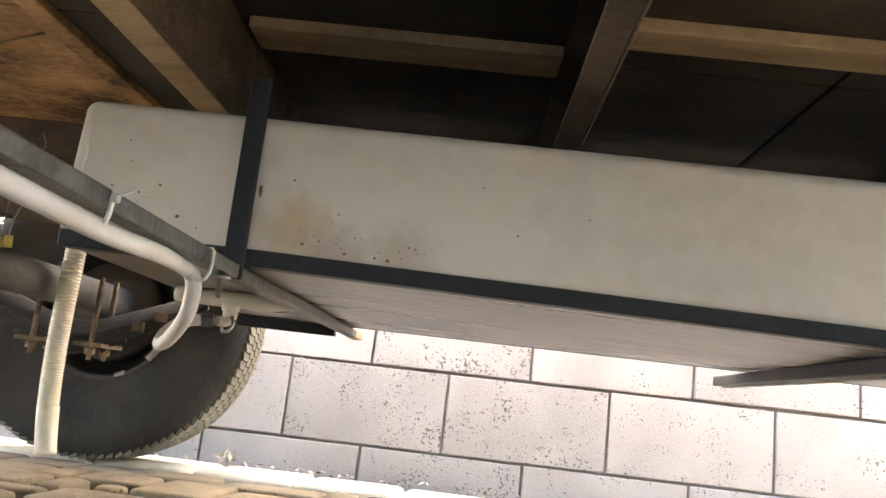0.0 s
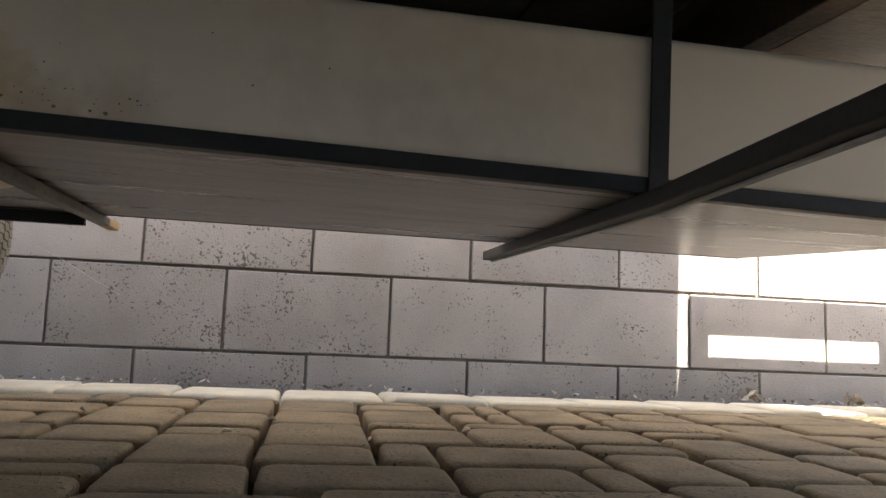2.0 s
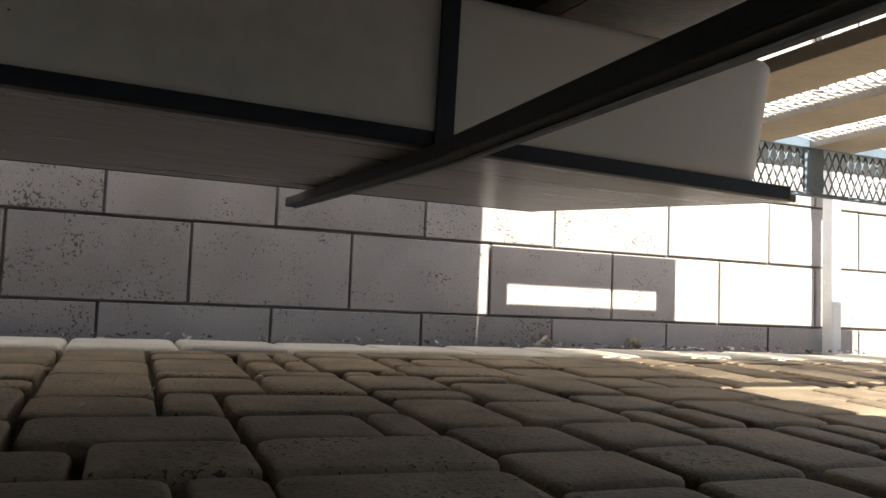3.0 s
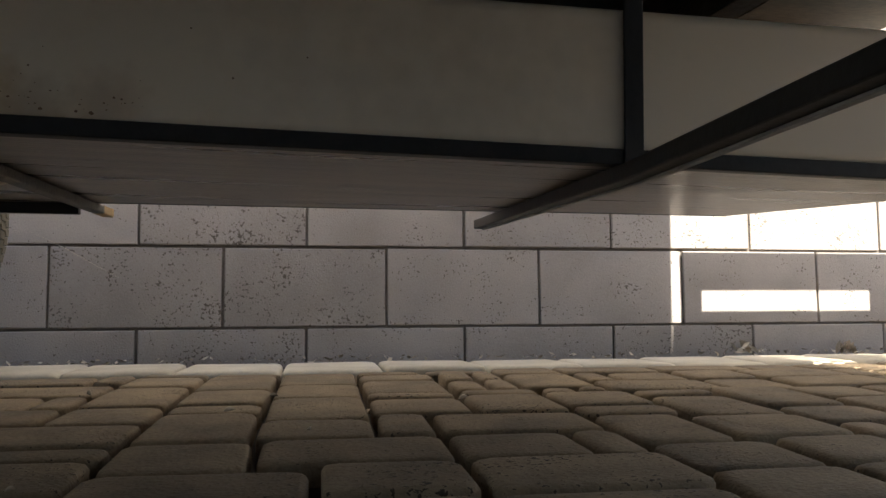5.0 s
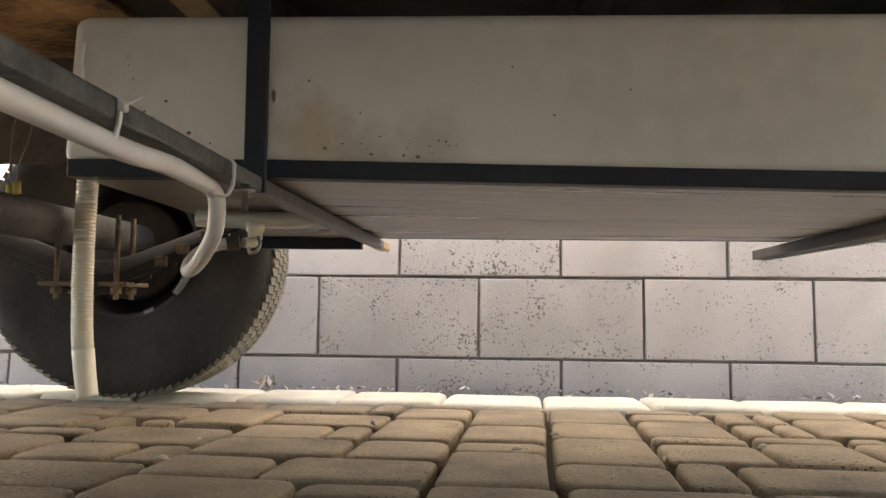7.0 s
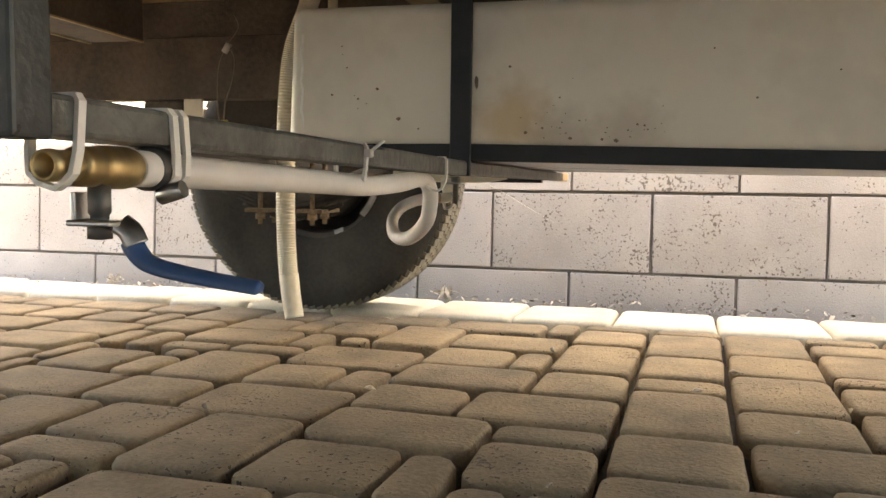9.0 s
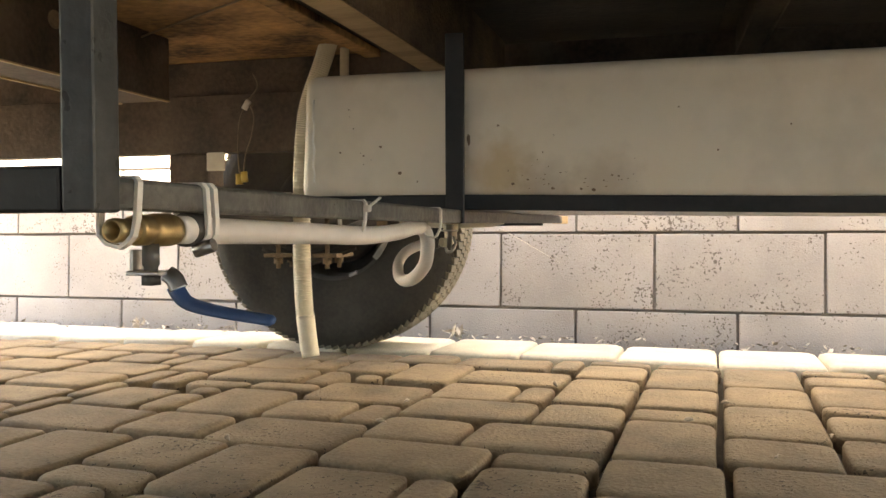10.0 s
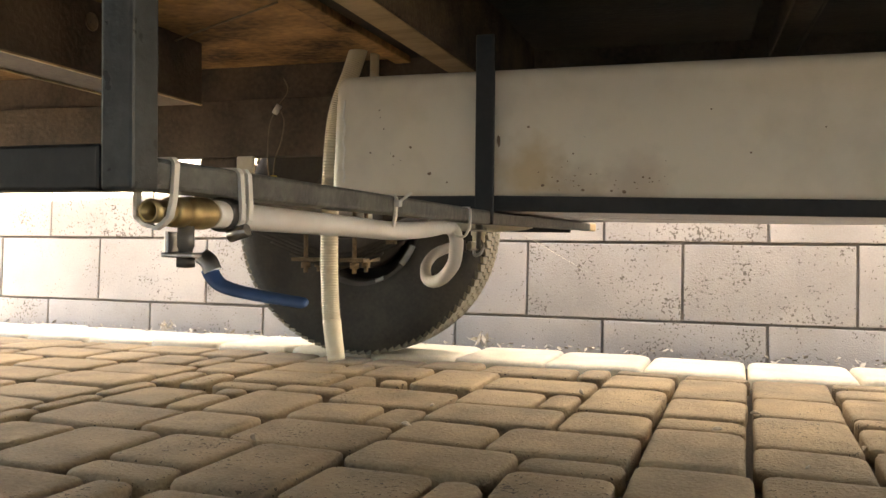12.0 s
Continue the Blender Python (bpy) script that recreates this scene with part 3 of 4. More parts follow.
run = [(AXV, 0.312, 0.2363), (AXV, 0.40, 0.2345), (AXV, 0.50, 0.2325), (AXV + 0.001, 0.58, 0.2305), (AXV + 0.001, 0.66, 0.2325)]
drop = [(-0.4305, 0.695, 0.2358), (-0.428, 0.714, 0.2325), (-0.4268, 0.721, 0.2237), (-0.4293, 0.729, 0.2125), (-0.4345, 0.739, 0.2000), (-0.4521, 0.770, 0.1868), (-0.475, 0.815, 0.1785),
        (-0.500, 0.868, 0.1762), (-0.522, 0.925, 0.1805), (-0.5365, 0.975, 0.1915), (-0.534, 1.003, 0.2040), (-0.518, 1.016, 0.2120), (-0.497, 1.022, 0.2150)]
hose = thing("water_hose", (-0.44, 0.6, 0.23), "milky white vinyl hose looped from the tap to the brass valve", "hose", frame_of=TRAILER)
part("tube", sweep([PIPES @ Vector(p) for p in run] + [Vector(p) - Vector((0.004, 0, 0)) for p in drop], 0.0067, seg=18, smooth=10), HOSE, hose)
ring = sweep([(-0.515, 1.0165, 0.2127), (-0.508, 1.019, 0.2140), (-0.501, 1.021, 0.2147)], 0.0080, seg=14)
part("end_clamp", ring, DARKIRON, hose, "worm drive hose clamp")


def ribbon(path, width, thick=0.0006):
    """A closed flat band through points, its width along y."""
    b = bmesh.new()
    n = len(path)
    rows = []
    for k in range(n):
        p, q, r = Vector(path[k - 1]), Vector(path[k]), Vector(path[(k + 1) % n])
        t = (r - p).normalized()
        nrm = Vector((t.z, 0, -t.x)).normalized() * thick
        w = Vector((0, width / 2, 0))
        rows.append([b.verts.new(v) for v in (q - w - nrm, q + w - nrm, q + w + nrm, q - w + nrm)])
    for k in range(n):
        a, c = rows[k], rows[(k + 1) % n]
        for m in range(4):
            b.faces.new((a[m], a[(m + 1) % 4], c[(m + 1) % 4], c[m]))
    bmesh.ops.recalc_face_normals(b, faces=b.faces[:])
    return b


def tie(y, twist, tail, lift=0.0):
    """A nylon tie round the tube and the hose, with its head on the outer side."""
    cx, hw = -0.4398, 0.0103
    top, low = 0.2538 + lift, 0.2262 + lift * 0.6
    path = [(cx - hw, y, top - 0.002), (cx - hw + 0.0015, y, top), (cx, y + twist * 0.2, top), (cx + hw - 0.0015, y + twist * 0.4, top), (cx + hw, y + twist * 0.5, top - 0.002), (cx + hw, y + twist * 0.8, 0.241),
            (cx + hw - 0.001, y + twist, 0.234), (cx + hw - 0.004, y + twist, low + 0.002), (cx + 0.003, y + twist, low), (cx - 0.004, y + twist * 0.8, low + 0.0015), (cx - hw + 0.001, y + twist * 0.5, 0.234), (cx - hw, y + twist * 0.3, 0.242)]
    b = ribbon(path, 0.0040, 0.0009)
    if tail:
        x, yy = cx + hw + 0.001, y + twist * 0.6
        box(x - 0.002, x + 0.003, yy - 0.003, yy + 0.003, 0.2475, 0.2525, 0.0008, 1, b)
        sweep([(x, yy, 0.25), (x + 0.004, yy + 0.004, 0.254), (x + 0.007, yy + 0.010, 0.258)], 0.0014, seg=6, flat=0.5, bm=b)
    b.transform(PIPES)
    return b


for y, tw, tail, lift in ((0.273, -0.006, False, 0.0048), (0.325, 0.006, False, 0.0042), (0.333, 0.006, False, 0.0042), (0.565, -0.006, True, 0.002)):
    solo("cable_tie", tie(y, tw, tail, lift), NYLON, "white nylon tie round hose and tube", "cable tie", group="ties on the tube", frame_of=TRAILER)
b = tie(0.775, 0.0, False)
solo("cable_tie", b, NYLON, "white nylon tie near the hose bend", "cable tie", group="ties on the tube", frame_of=TRAILER)
b = lathe([(0.0001, 0), (0.004, 0), (0.004, 0.004), (0.0085, 0.0045), (0.0085, 0.006), (0.0025, 0.0065), (0.0025, 0.022), (0.0001, 0.023)], Matrix.Translation((-0.425, 0.79, 0.238)) @ pose(0, 0, 0, 180, 0, 0), 8)
b.transform(PIPES)
solo("bolt", b, STEEL, "zinc bolt with washer under the tube", "bolt", frame_of=TRAILER)

# corrugated drain hose from the floor to the paving
hp = [(x - 0.018, y, z) for x, y, z in ((-0.793, 1.40, 0.575), (-0.806, 1.395, 0.53), (-0.827, 1.39, 0.47), (-0.837, 1.39, 0.42), (-0.843, 1.39, 0.34), (-0.845, 1.39, 0.25), (-0.845, 1.390, 0.17), (-0.840, 1.385, 0.10), (-0.835, 1.382, 0.062))]
drain = thing("drain_hose", (-0.84, 1.39, 0.01), "cream corrugated drain hose hanging down to the pavers", "hose", frame_of=TRAILER)
part("corrugated_tube", sweep(hp, lambda s, i: 0.0162 + (0.0008 if i % 4 < 2 else -0.0008), seg=18, smooth=60), RIBHOSE, drain)
part("vent_pipe", sweep([(-0.789, 1.425, 0.569), (-0.790, 1.425, 0.50), (-0.792, 1.425, 0.43)], 0.0085, seg=14), PVC, drain, "narrow white pipe beside the hose")
part("cuff", sweep([(-0.854, 1.3825, 0.07), (-0.847, 1.378, 0.03), (-0.840, 1.375, -0.004)], lambda s, i: 0.0172 - 0.001 * s, seg=18, smooth=4), RIBHOSE, drain, "smooth cream end cuff")

outlet = thing("tank_outlet", (-0.50, 1.05, 0.245), "yellowed white outlet pipe under the tank with a tap", "pipe fitting", frame_of=TRAILER)
part("pipe", sweep([(-0.562, 1.05, 0.2455), (-0.556, 1.05, 0.2455), (-0.545, 1.05, 0.245), (-0.50, 1.05, 0.2445), (-0.455, 1.05, 0.2445), (-0.432, 1.05, 0.2465), (-0.420, 1.05, 0.249)], lambda s, i: 0.0075 if i < 2 else 0.0112, seg=16, flat=0.85), PVC, outlet)
tee = part("tee", lathe([(0.001, 0), (0.0105, 0), (0.0105, 0.010), (0.0085, 0.011), (0.0085, 0.020), (0.001, 0.021)], Matrix.Translation((-0.488, 1.038, 0.2395)) @ pose(0, 0, 0, 180, 0, 0), 16), PVC, outlet)
part("tap", sweep([(-0.488, 1.037, 0.221), (-0.489, 1.031, 0.2155), (-0.497, 1.022, 0.2150)], 0.0062, seg=12), PVC, tee)
part("clip", sweep([(-0.482, 1.026, 0.222), (-0.478, 1.023, 0.214), (-0.481, 1.020, 0.205), (-0.488, 1.020, 0.203), (-0.490, 1.021, 0.209)], 0.0022, seg=8), STEEL, tee, "wire spring clip")

wires = thing("hanging_wire", (-0.97, 1.42, 0.33), "tan wires hanging from the floor with yellow connectors", "wire", frame_of=TRAILER @ Matrix.Translation((-0.020, 0, 0)))
part("strand", sweep([(-0.955, 1.42, 0.53), (-0.945, 1.418, 0.505), (-0.965, 1.415, 0.475), (-0.982, 1.415, 0.44), (-0.986, 1.415, 0.38), (-0.983, 1.415, 0.335)], 0.0014, seg=6), WIRE, wires)
part("strand", sweep([(-0.965, 1.415, 0.475), (-0.952, 1.415, 0.45), (-0.957, 1.415, 0.41), (-0.970, 1.415, 0.375), (-0.975, 1.415, 0.335)], 0.0014, seg=6), WIRE, wires)
b = sweep([(-0.972, 1.415, 0.462), (-0.962, 1.415, 0.478)], 0.006, seg=6)
part("connector", b, NYLON, wires)
b = sweep([(-0.984, 1.415, 0.338), (-0.984, 1.415, 0.318)], 0.007, seg=8)
sweep([(-0.974, 1.415, 0.342), (-0.972, 1.415, 0.322)], 0.007, seg=8, bm=b)
part("connector", b, YELLOW, wires, "yellow twist-on connector")
solo("string", sweep([(-1.33, 1.26, 0.50), (-1.085, 1.20, 0.553), (-0.80, 1.06, 0.567)], 0.0016, seg=6, smooth=8), WIRE, "pale string stretched under the plywood floor", "string", frame_of=TRAILER)

# ---- cargo rack behind the trailer, post ----
rear = thing("cargo_rack", (1.5, 1.4, 0.5), "blue-grey cargo rack with expanded metal sides behind the trailer", "cargo rack", frame_of=Matrix.Translation((1.29, 1.543, 0)) @ pose(0, 0, 0, 0, 0, -4.9) @ Matrix.Translation((-1.29, -1.543, 0)))
part("frame_bar", box(0.95, 2.5, 0.57, 0.60, 0.485, 0.515, 0.002), BLUEGREY, rear)
part("frame_bar", box(0.95, 2.5, 1.321, 1.34, 0.487, 0.511, 0.002), BLUEGREY, rear)
for k in range(6):
    x0 = 0.955 + 0.245 * k
    part("deck_bar", box(x0, x0 + 0.13, 0.601, 1.32, 0.487, 0.513, 0.002), STUCCO, rear, "beige painted deck bar")
for k in range(6):
    b = bmesh.new()
    x0 = 1.086 + 0.245 * k
    for i in range(37):
        for s in (1, -1):
            y0 = 0.605 + 0.019 * i
            c = (x0 + 0.113, y0 + s * 0.038, 0.5)
            if 0.603 < c[1] < 1.318:
                sweep([(x0, y0, 0.5), c], 0.0026, seg=4, smooth=1, bm=b, flat=0.5)
    part("deck_mesh", b, LATH, rear, "pale expanded metal deck strips")
b = bmesh.new()
x = 1.0
while x < 1.98:
    for s in (1, -1):
        for z0 in (0.388, 0.438):
            sweep([(x + (0.0 if s > 0 else 0.0235), 1.336, z0), (x + (0.0235 if s > 0 else 0.0), 1.336, z0 + 0.05)], 0.0017, seg=4, smooth=1, bm=b)
    x += 0.0235
part("skirt_mesh", b, BLUEGREY, rear, "blue-grey expanded metal skirt")
part("skirt_rail", box(0.98, 2.5, 1.328, 1.342, 0.380, 0.388, 0.001, 1), BLUEGREY, rear)
part("skirt_plate", box(1.435, 1.492, 1.326, 1.3325, 0.389, 0.486, 0.001, 1), BLUEGREY, rear)
# added sheet behind the skirt: its shadow covers the wall foot
part("deck_sheet", box(0.955, 2.32, 1.3425, 1.535, 0.494, 0.528, 0.002), BLUEGREY, rear, "blue-grey deck end sheet, added to shade the wall foot")
part("tongue", box(0.908, 0.9495, 1.0, 1.06, 0.487, 0.515, 0.003), BLACKSTEEL, rear)
# hidden bars added only to cast the slotted frame shadow on the wall
part("side_bar", box(0.977, 1.598, 1.5355, 1.5505, 0.6075, 0.6975, 0.003), BLUEGREY, rear)
part("side_bar", box(0.977, 1.037, 1.5355, 1.5505, 0.4950, 0.6070, 0.003), BLUEGREY, rear)
part("side_bar", box(1.530, 1.598, 1.5355, 1.5505, 0.4950, 0.6070, 0.003), BLUEGREY, rear)
part("side_bar", box(1.0375, 1.5295, 1.5355, 1.5505, 0.4950, 0.5420, 0.003), BLUEGREY, rear)
post = thing("fence_post", (2.17, 1.82, 0), "white painted post in full sun by the block wall", "post")
part("shaft", box(2.150, 2.190, 1.80, 1.84, -0.02, 1.7, 0.004), PALEPOST, post)
part("bracket", box(2.144, 2.196, 1.796, 1.7998, 0.52, 0.60, 0.002), PALEPOST, post)


# ---- loose litter along the wall foot ----
rnd = random.Random(5)
b = bmesh.new()
for i in range(1300):
    x = rnd.uniform(-3.2, 3.2)
    dens = 0.35 + 0.65 * (0.5 + 0.5 * math.sin(x * 7.3) * math.sin(x * 2.9 + 1))
    if rnd.random() > dens:
        continue
    away = rnd.uniform(0.006, 0.125)
    lift = rnd.uniform(-0.004, 0.006) + 0.004
    s = rnd.uniform(0.003, 0.011)
    m = Matrix.Translation(on_site(x, away, lift)) @ Euler((rnd.uniform(-0.7, 0.7), rnd.uniform(-0.7, 0.7), rnd.uniform(0, 6.3))).to_matrix().to_4x4()
    w = s * rnd.uniform(0.25, 0.6)
    b.faces.new([b.verts.new(m @ Vector(p)) for p in ((-s, 0, 0), (-s * 0.2, -w, 0.002), (s, 0, 0.003), (0.1 * s, w, 0.001))])
solo("leaf_litter", b, LITTER, "dry leaf and bark litter along the wall foot", "litter", kind="stuff")
for cu, cv, cz, n in ((-0.66, 0.07, 0.006, 16), (1.13, 0.07, 0.006, 14), (1.42, 0.06, 0.006, 12), (-1.62, 0.06, 0.006, 14)):
    b = bmesh.new()
    for i in range(n):
        s = rnd.uniform(0.010, 0.022)
        m = Matrix.Translation(on_site(cu + rnd.uniform(-0.03, 0.03), cv + rnd.uniform(-0.015, 0.015), cz + rnd.uniform(0, 0.018))) @ Euler((rnd.uniform(-1.2, 1.2), rnd.uniform(-1.2, 1.2), rnd.uniform(0, 6.3))).to_matrix().to_4x4()
        w = s * rnd.uniform(0.3, 0.6)
        q = [b.verts.new(m @ Vector(p)) for p in ((-s, 0, 0), (-s * 0.2, -w, 0.004), (s, 0, 0.005), (0.1 * s, w, 0.003))]
        b.faces.new(q)
    solo("leaf_clump", b, LITTER, "small clump of pale dry leaves by the edging", "dry leaves", group="leaf clumps")

# ---- wall blocks ----
def block_mesh(w, seed):
    r = random.Random(seed)
    b = box(-w / 2, w / 2, 0.0, 0.09, -(COURSE - JOINT) / 2, (COURSE - JOINT) / 2, 0.0025, 2)
    for v in b.verts:
        v.co.x += r.uniform(-0.0006, 0.0006)
        v.co.z += r.uniform(-0.0006, 0.0006)
    me = bpy.data.meshes.new("block")
    b.to_mesh(me)
    b.free()
    me.materials.append(BLOCK)
    return me


rnd = random.Random(3)
block_meshes = [block_mesh(PITCH - JOINT, k) for k in range(4)]
half_block = block_mesh(PITCH / 2 - JOINT, 9)
X_JOINT = -0.1643
for row in range(11):
    zc = 0.2784 - COURSE / 2 + COURSE * (row - 1)
    bond = 0.0 if row % 2 else 0.5
    for k in range(-13, 15):
        # the bond steps by half a block in the stretch behind the wheel
        spot = bond + k
        if spot < -2.1 - bond:
            spot -= 0.5
        centre = spot + 0.5
        ob = new("block", block_meshes[rnd.randrange(4)])
        ob.parent = wall
        ob.location = (X_JOINT + PITCH * centre + rnd.uniform(-0.001, 0.001), rnd.uniform(-0.001, 0.0012), zc + rnd.uniform(-0.0008, 0.0008) + 0.1)
    ob = new("block", half_block)
    ob.parent = wall
    ob.location = (X_JOINT + PITCH * (-2.25 - bond), 0.0, zc + 0.1)

b = sweep([(-0.599, -0.0008, 0.309), (-0.540, -0.0008, 0.282), (-0.460, -0.0008, 0.236), (-0.398, -0.0008, 0.202)], lambda s, i: 0.0006 * math.sin(math.pi * min(max(s, 0.05), 0.95)), seg=6, smooth=4)
part("scratch", b, KERB, wall, "long pale scratch on a block")

# ---- pavers ----
pavement = thing("pavement", (0, 1.0, -0.03), "tan tumbled concrete pavers in mixed sizes with dark sandy joints", "paving", kind="structure")


def paver_bm(w, d, h, corner, edge, seed, bm=None, at=Matrix.Identity(4)):
    """A tumbled stone: rounded outline, worn shoulder, slightly domed top."""
    r = random.Random(seed)
    bm = bm or bmesh.new()
    base = []
    for sx, sy, a0 in ((1, 1, 0), (-1, 1, 90), (-1, -1, 180), (1, -1, 270)):
        c = corner * r.uniform(0.7, 1.4)
        for a in (0, 45, 90):
            t = radians(a0 + a)
            base.append(Vector((sx * (w / 2 - c) + c * math.cos(t), sy * (d / 2 - c) + c * math.sin(t), 0)))
    jit = [Vector((r.uniform(-1, 1), r.uniform(-1, 1), 0)) * 0.0012 for _ in base]
    rings = []
    for inset, z in ((0.0, -h), (0.0, -edge), (edge * 0.35, -edge * 0.35), (edge * 1.1, -0.0004), (edge * 2.6, 0.0)):
        fx, fy = 1 - 2 * inset / w, 1 - 2 * inset / d
        rings.append([bm.verts.new(at @ Vector((p.x * fx + j.x, p.y * fy + j.y, z))) for p, j in zip(base, jit)])
    n = len(base)
    for a, c in zip(rings, rings[1:]):
        for k in range(n):
            bm.faces.new((a[k], a[(k + 1) % n], c[(k + 1) % n], c[k])).smooth = True
    bm.faces.new(rings[-1]).smooth = True
    return bm


def paver_mesh(w, d, seed, mat, name, h=0.03, corner=0.013, edge=0.0065):
    b = paver_bm(w, d, h, corner, edge, seed)
    me = bpy.data.meshes.new(name)
    b.to_mesh(me)
    b.free()
    me.materials.append(mat)
    return me


# laying plan, in centimetres: left and right edge along the rows, far and near edge out from the wall
NEAR_WHEEL = [(-50, -30, 55, 69), (-50, -36, 70, 84), (-36, -30, 71, 84), (-50, -30, 84, 98), (-30, -17, 61, 83), (-30, -17, 83, 98), (-30, -17, 45, 60),
              (-70, -50, 75, 90), (-70, -57, 90, 103), (-57, -50, 90, 103), (-70, -50, 103, 118), (-84, -70, 85, 104), (-91, -84, 91, 103),
              (-104, -91, 88, 103), (-104, -84, 103, 117), (-84, -70, 104, 117), (-50, -36, 98, 111)]
NEAR_BAR = [(-63, -50, 118, 138), (-50, -36, 124, 138), (-36, -30, 125, 139), (-50, -30, 111, 124), (-36, -17, 98, 112), (-30, -17, 112, 119), (-30, -17, 119, 132),
            (-77, -63, 117, 131), (-77, -63, 131, 138), (-91, -77, 117, 137), (-63, -43, 138, 150)]
STRAIGHT = [(-17, -4, 46, 67), (-17, -4, 67, 83), (-17, -4, 83, 91), (-17, -4, 91, 112), (-17, -3, 112, 126), (-17, 3, 126, 137),
            (-4, 10, 40, 62), (-4, 10, 62, 78), (-4, 10, 78, 98), (-4, 10, 98, 111), (-3, 17, 111, 124), (3, 17, 124, 137), (-10, 10, 137, 151), (10, 17, 137, 150)]
RIGHT = [(10, 24, 47, 57), (10, 24, 57, 75), (10, 24, 75, 81), (10, 24, 81, 95), (10, 17, 95, 110), (17, 37, 97, 111), (17, 31, 111, 125), (31, 37, 111, 125),
         (24, 37, 79, 97), (37, 49, 101, 120), (37, 51, 78, 93), (37, 51, 93, 101), (49, 64, 103, 119), (37, 51, 120, 133), (37, 51, 133, 146), (17, 37, 125, 139), (51, 64, 86, 105), (51, 64, 105, 119)]
CELL, TWIST = 0.0165, 0.033
FAR_EDGE, SPAN = 0.385, (-3.4, 3.6, 2.75)
plan = [(a / 100, c / 100, e / 100, g / 100) for a, c, e, g in NEAR_WHEEL + NEAR_BAR + STRAIGHT + RIGHT]
rnd = random.Random(11)
nx, ny = int((SPAN[1] - SPAN[0]) / CELL), int((SPAN[2] - FAR_EDGE) / CELL)
free = np.ones((nx, ny), bool)
for a, c, e, g in plan:
    free[max(round((a - SPAN[0]) / CELL), 0):round((c - SPAN[0]) / CELL), max(round((e - FAR_EDGE) / CELL), 0):round((g - FAR_EDGE) / CELL)] = False
sizes = [(12, 8)] * 8 + [(8, 12)] * 3 + [(8, 8)] * 5 + [(4, 8)] * 2 + [(8, 4)]
for j in range(ny):
    for i in range(nx):
        if not free[i, j]:
            continue
        rnd.shuffle(sizes)
        for w, d in sizes + [(8, 4), (4, 8), (6, 6), (4, 4), (8, 3), (3, 8), (3, 3)]:
            if i + w <= nx and j + d <= ny and free[i:i + w, j:j + d].all():
                free[i:i + w, j:j + d] = False
                x0, y0 = SPAN[0] + CELL * i, FAR_EDGE + CELL * j
                plan.append((x0, x0 + CELL * w, y0, y0 + CELL * d))
                break
rest = bmesh.new()
pieces = {}


def bed(u, v, yaw, lift=0.0):
    """The pose of a stone lying on the paving, tilted with it."""
    p = on_site(u, v, lift)
    fall = Vector((-(ground_z(p.x + 0.05, p.y) - ground_z(p.x - 0.05, p.y)) / 0.1, -(ground_z(p.x, p.y + 0.05) - ground_z(p.x, p.y - 0.05)) / 0.1, 1)).normalized()
    return Matrix.Translation(p) @ Vector((0, 0, 1)).rotation_difference(fall).to_matrix().to_4x4() @ pose(0, 0, 0, 0, 0, yaw)


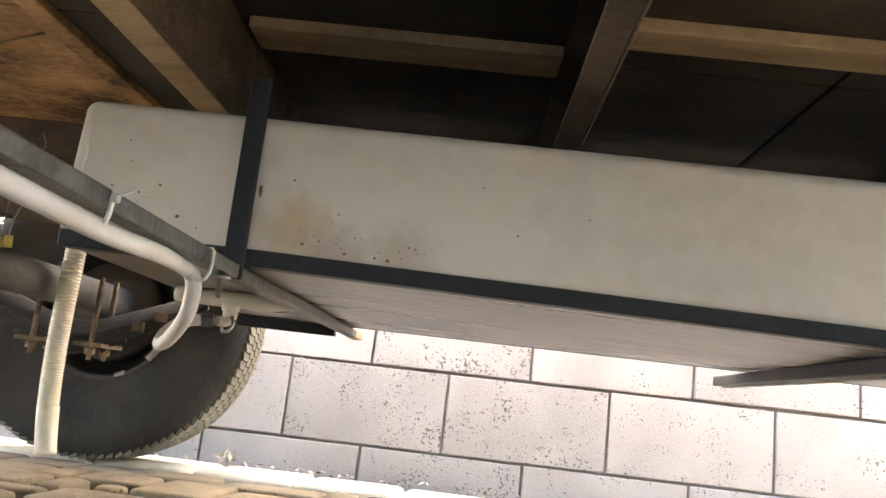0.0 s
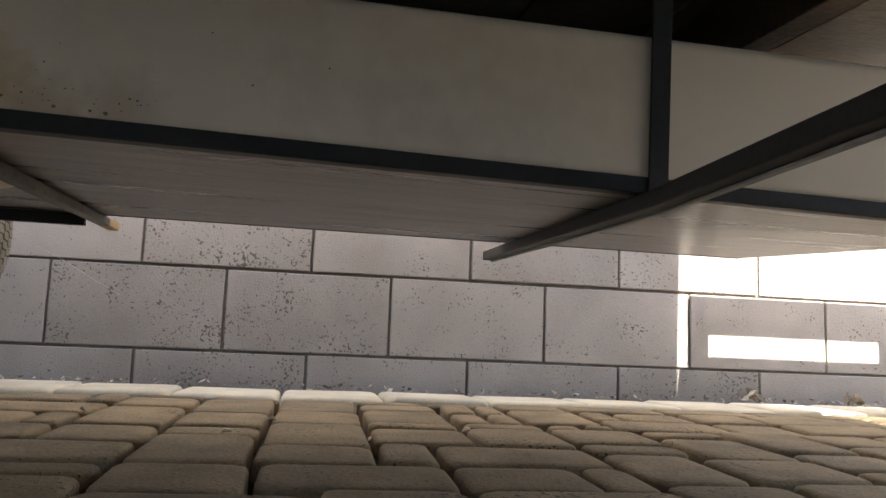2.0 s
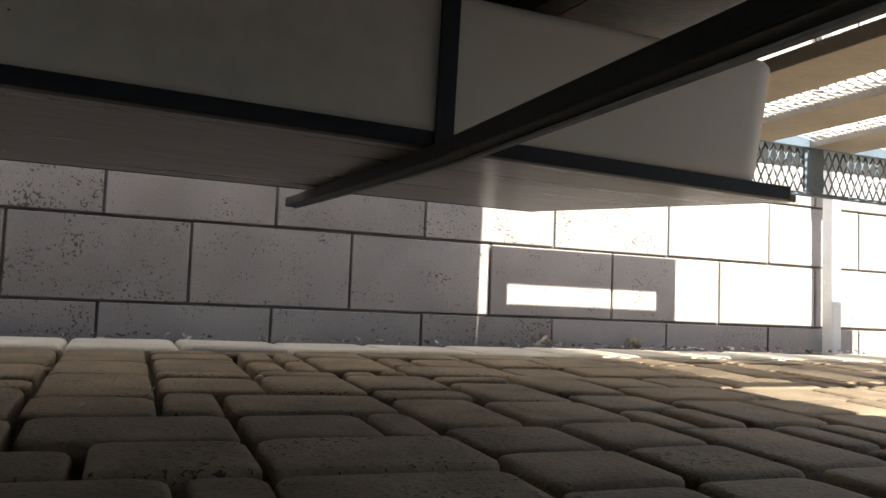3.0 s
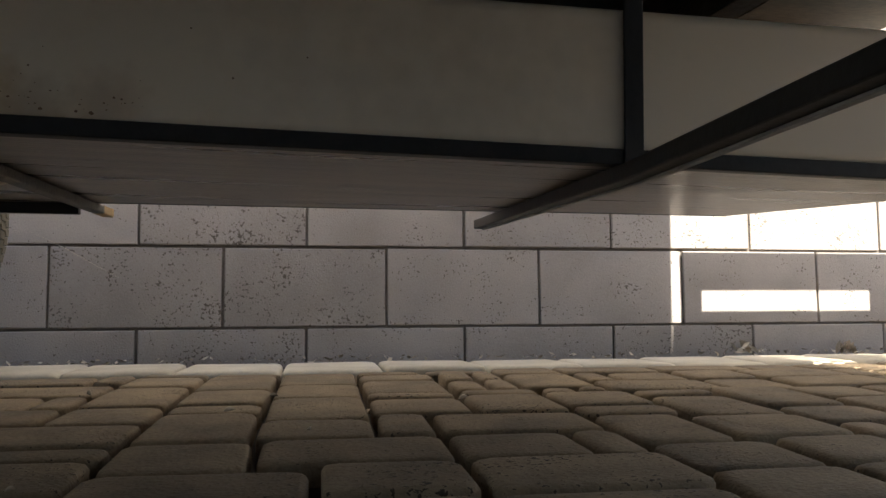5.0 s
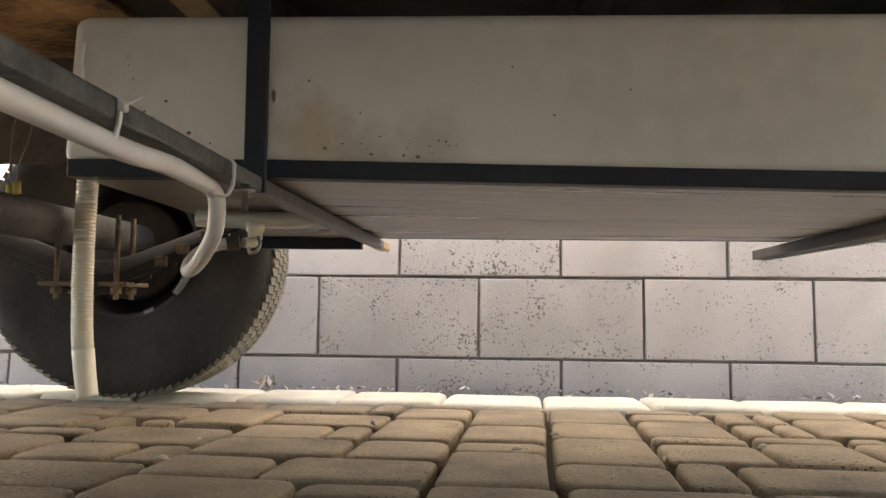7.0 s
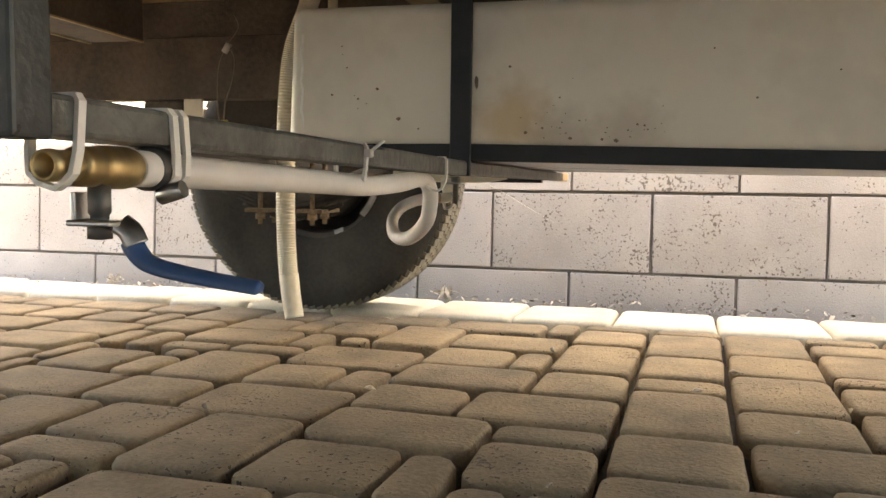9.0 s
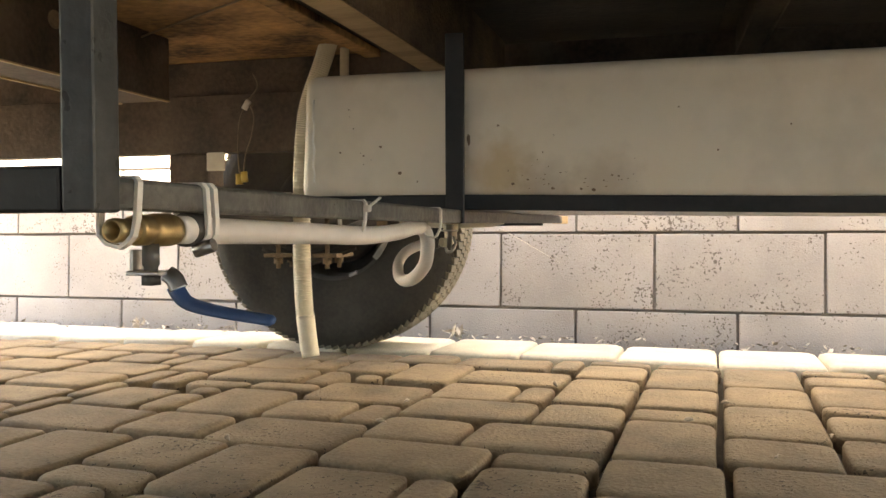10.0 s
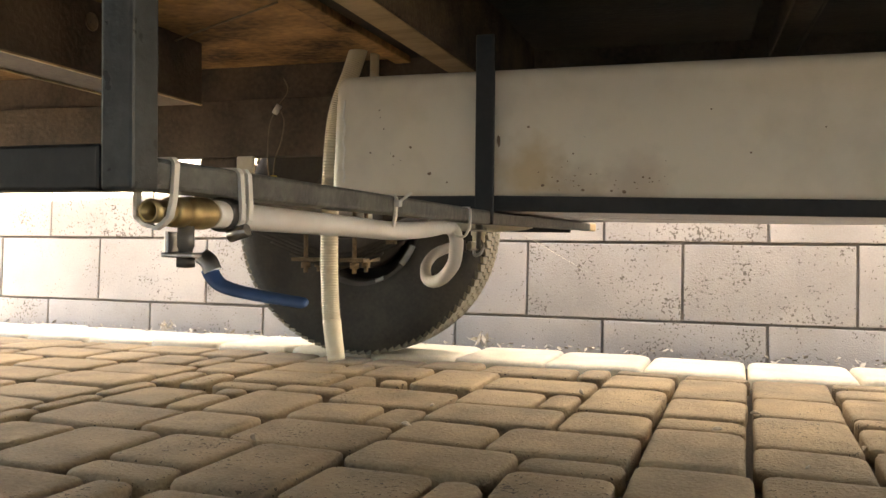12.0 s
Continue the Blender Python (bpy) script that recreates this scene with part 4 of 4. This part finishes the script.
for n, (a, c, e, g) in enumerate(plan):
    gap = 0.0120
    w, d = max(c - a - gap, 0.02), max(g - e - gap, 0.02)
    u, v = (a + c) / 2, (e + g) / 2
    turn = Euler((rnd.gauss(0, 0.006), rnd.gauss(0, 0.006), rnd.gauss(0, 0.008))).to_matrix().to_4x4()
    at = bed(u - TWIST * (v - 1), v, -4.9455 - 1.9, rnd.uniform(-0.003, 0.0005)) @ turn
    corner = min(0.015, 0.35 * min(w, d))
    if -1.15 < u < 0.75 and v < 1.55:
        key = (round(w, 2), round(d, 2), n % 3)
        if key not in pieces:
            pieces[key] = paver_mesh(key[0] + 0.0005, key[1] + 0.0005, 100 + n, PAVER, "paver", 0.03, corner, 0.006)
        ob = new("paver", pieces[key])
        ob.parent = pavement
        ob.matrix_basis = Matrix.Translation((0, -1.0, 0.03)) @ at
    else:
        paver_bm(w, d, 0.03, corner, 0.006, n, rest, at)
part("outer_paver", rest, PAVER, pavement)["kind"] = "stuff"

edging = thing("edging", (0, 0, 0), "cream concrete edging stones laid in a row along the wall", "edging", kind="structure")
edge_meshes = [paver_mesh(0.2030, 0.262, 900 + k, KERB, "edging_stone", 0.04, 0.018, 0.010) for k in range(4)]
for k in range(-18, 18):
    ob = new("edging_stone", edge_meshes[k % 4])
    ob.parent = edging
    u = -0.021 + 0.1035 + 0.207 * k
    ob.matrix_basis = bed(u, 0.240 + 0.03 * u + rnd.uniform(-0.003, 0.003), -4.9455 - 1.2 + rnd.gauss(0, 0.6), 0.004 + rnd.uniform(-0.002, 0.002)) @ pose(0, 0, 0, rnd.gauss(0, 0.5), rnd.gauss(0, 0.4), 0)

# ---- bits of dry leaf lying on the pavers ----
rnd = random.Random(21)
LEAVES = [(-0.026, 0.786), (-0.079, 0.92), (-0.647, 1.179), (-0.215, 1.329), (0.094, 0.969), (-0.30, 0.70), (-0.50, 0.90), (0.24, 0.86), (-0.49, 1.04), (0.02, 1.09)]
for u, v in LEAVES:
    s = rnd.uniform(0.006, 0.011)
    m = Matrix.Translation(on_site(u, v, 0.003)) @ Euler((rnd.uniform(-0.3, 0.3), rnd.uniform(-0.3, 0.3), rnd.uniform(0, 6.3))).to_matrix().to_4x4()
    b = sweep([m @ Vector(p) for p in ((-s, 0, 0), (-s * 0.3, s * 0.15, 0.0015), (s * 0.4, 0, 0.002), (s, -s * 0.2, 0.0005))], lambda t, i: 0.0035 * math.sin(math.pi * min(max(t, 0.06), 0.94)), seg=6, smooth=3, flat=0.25)
    solo("dry_leaf", b, LITTER, "small pale dry leaf scrap on the pavers", "dry leaf", group="leaf scraps")
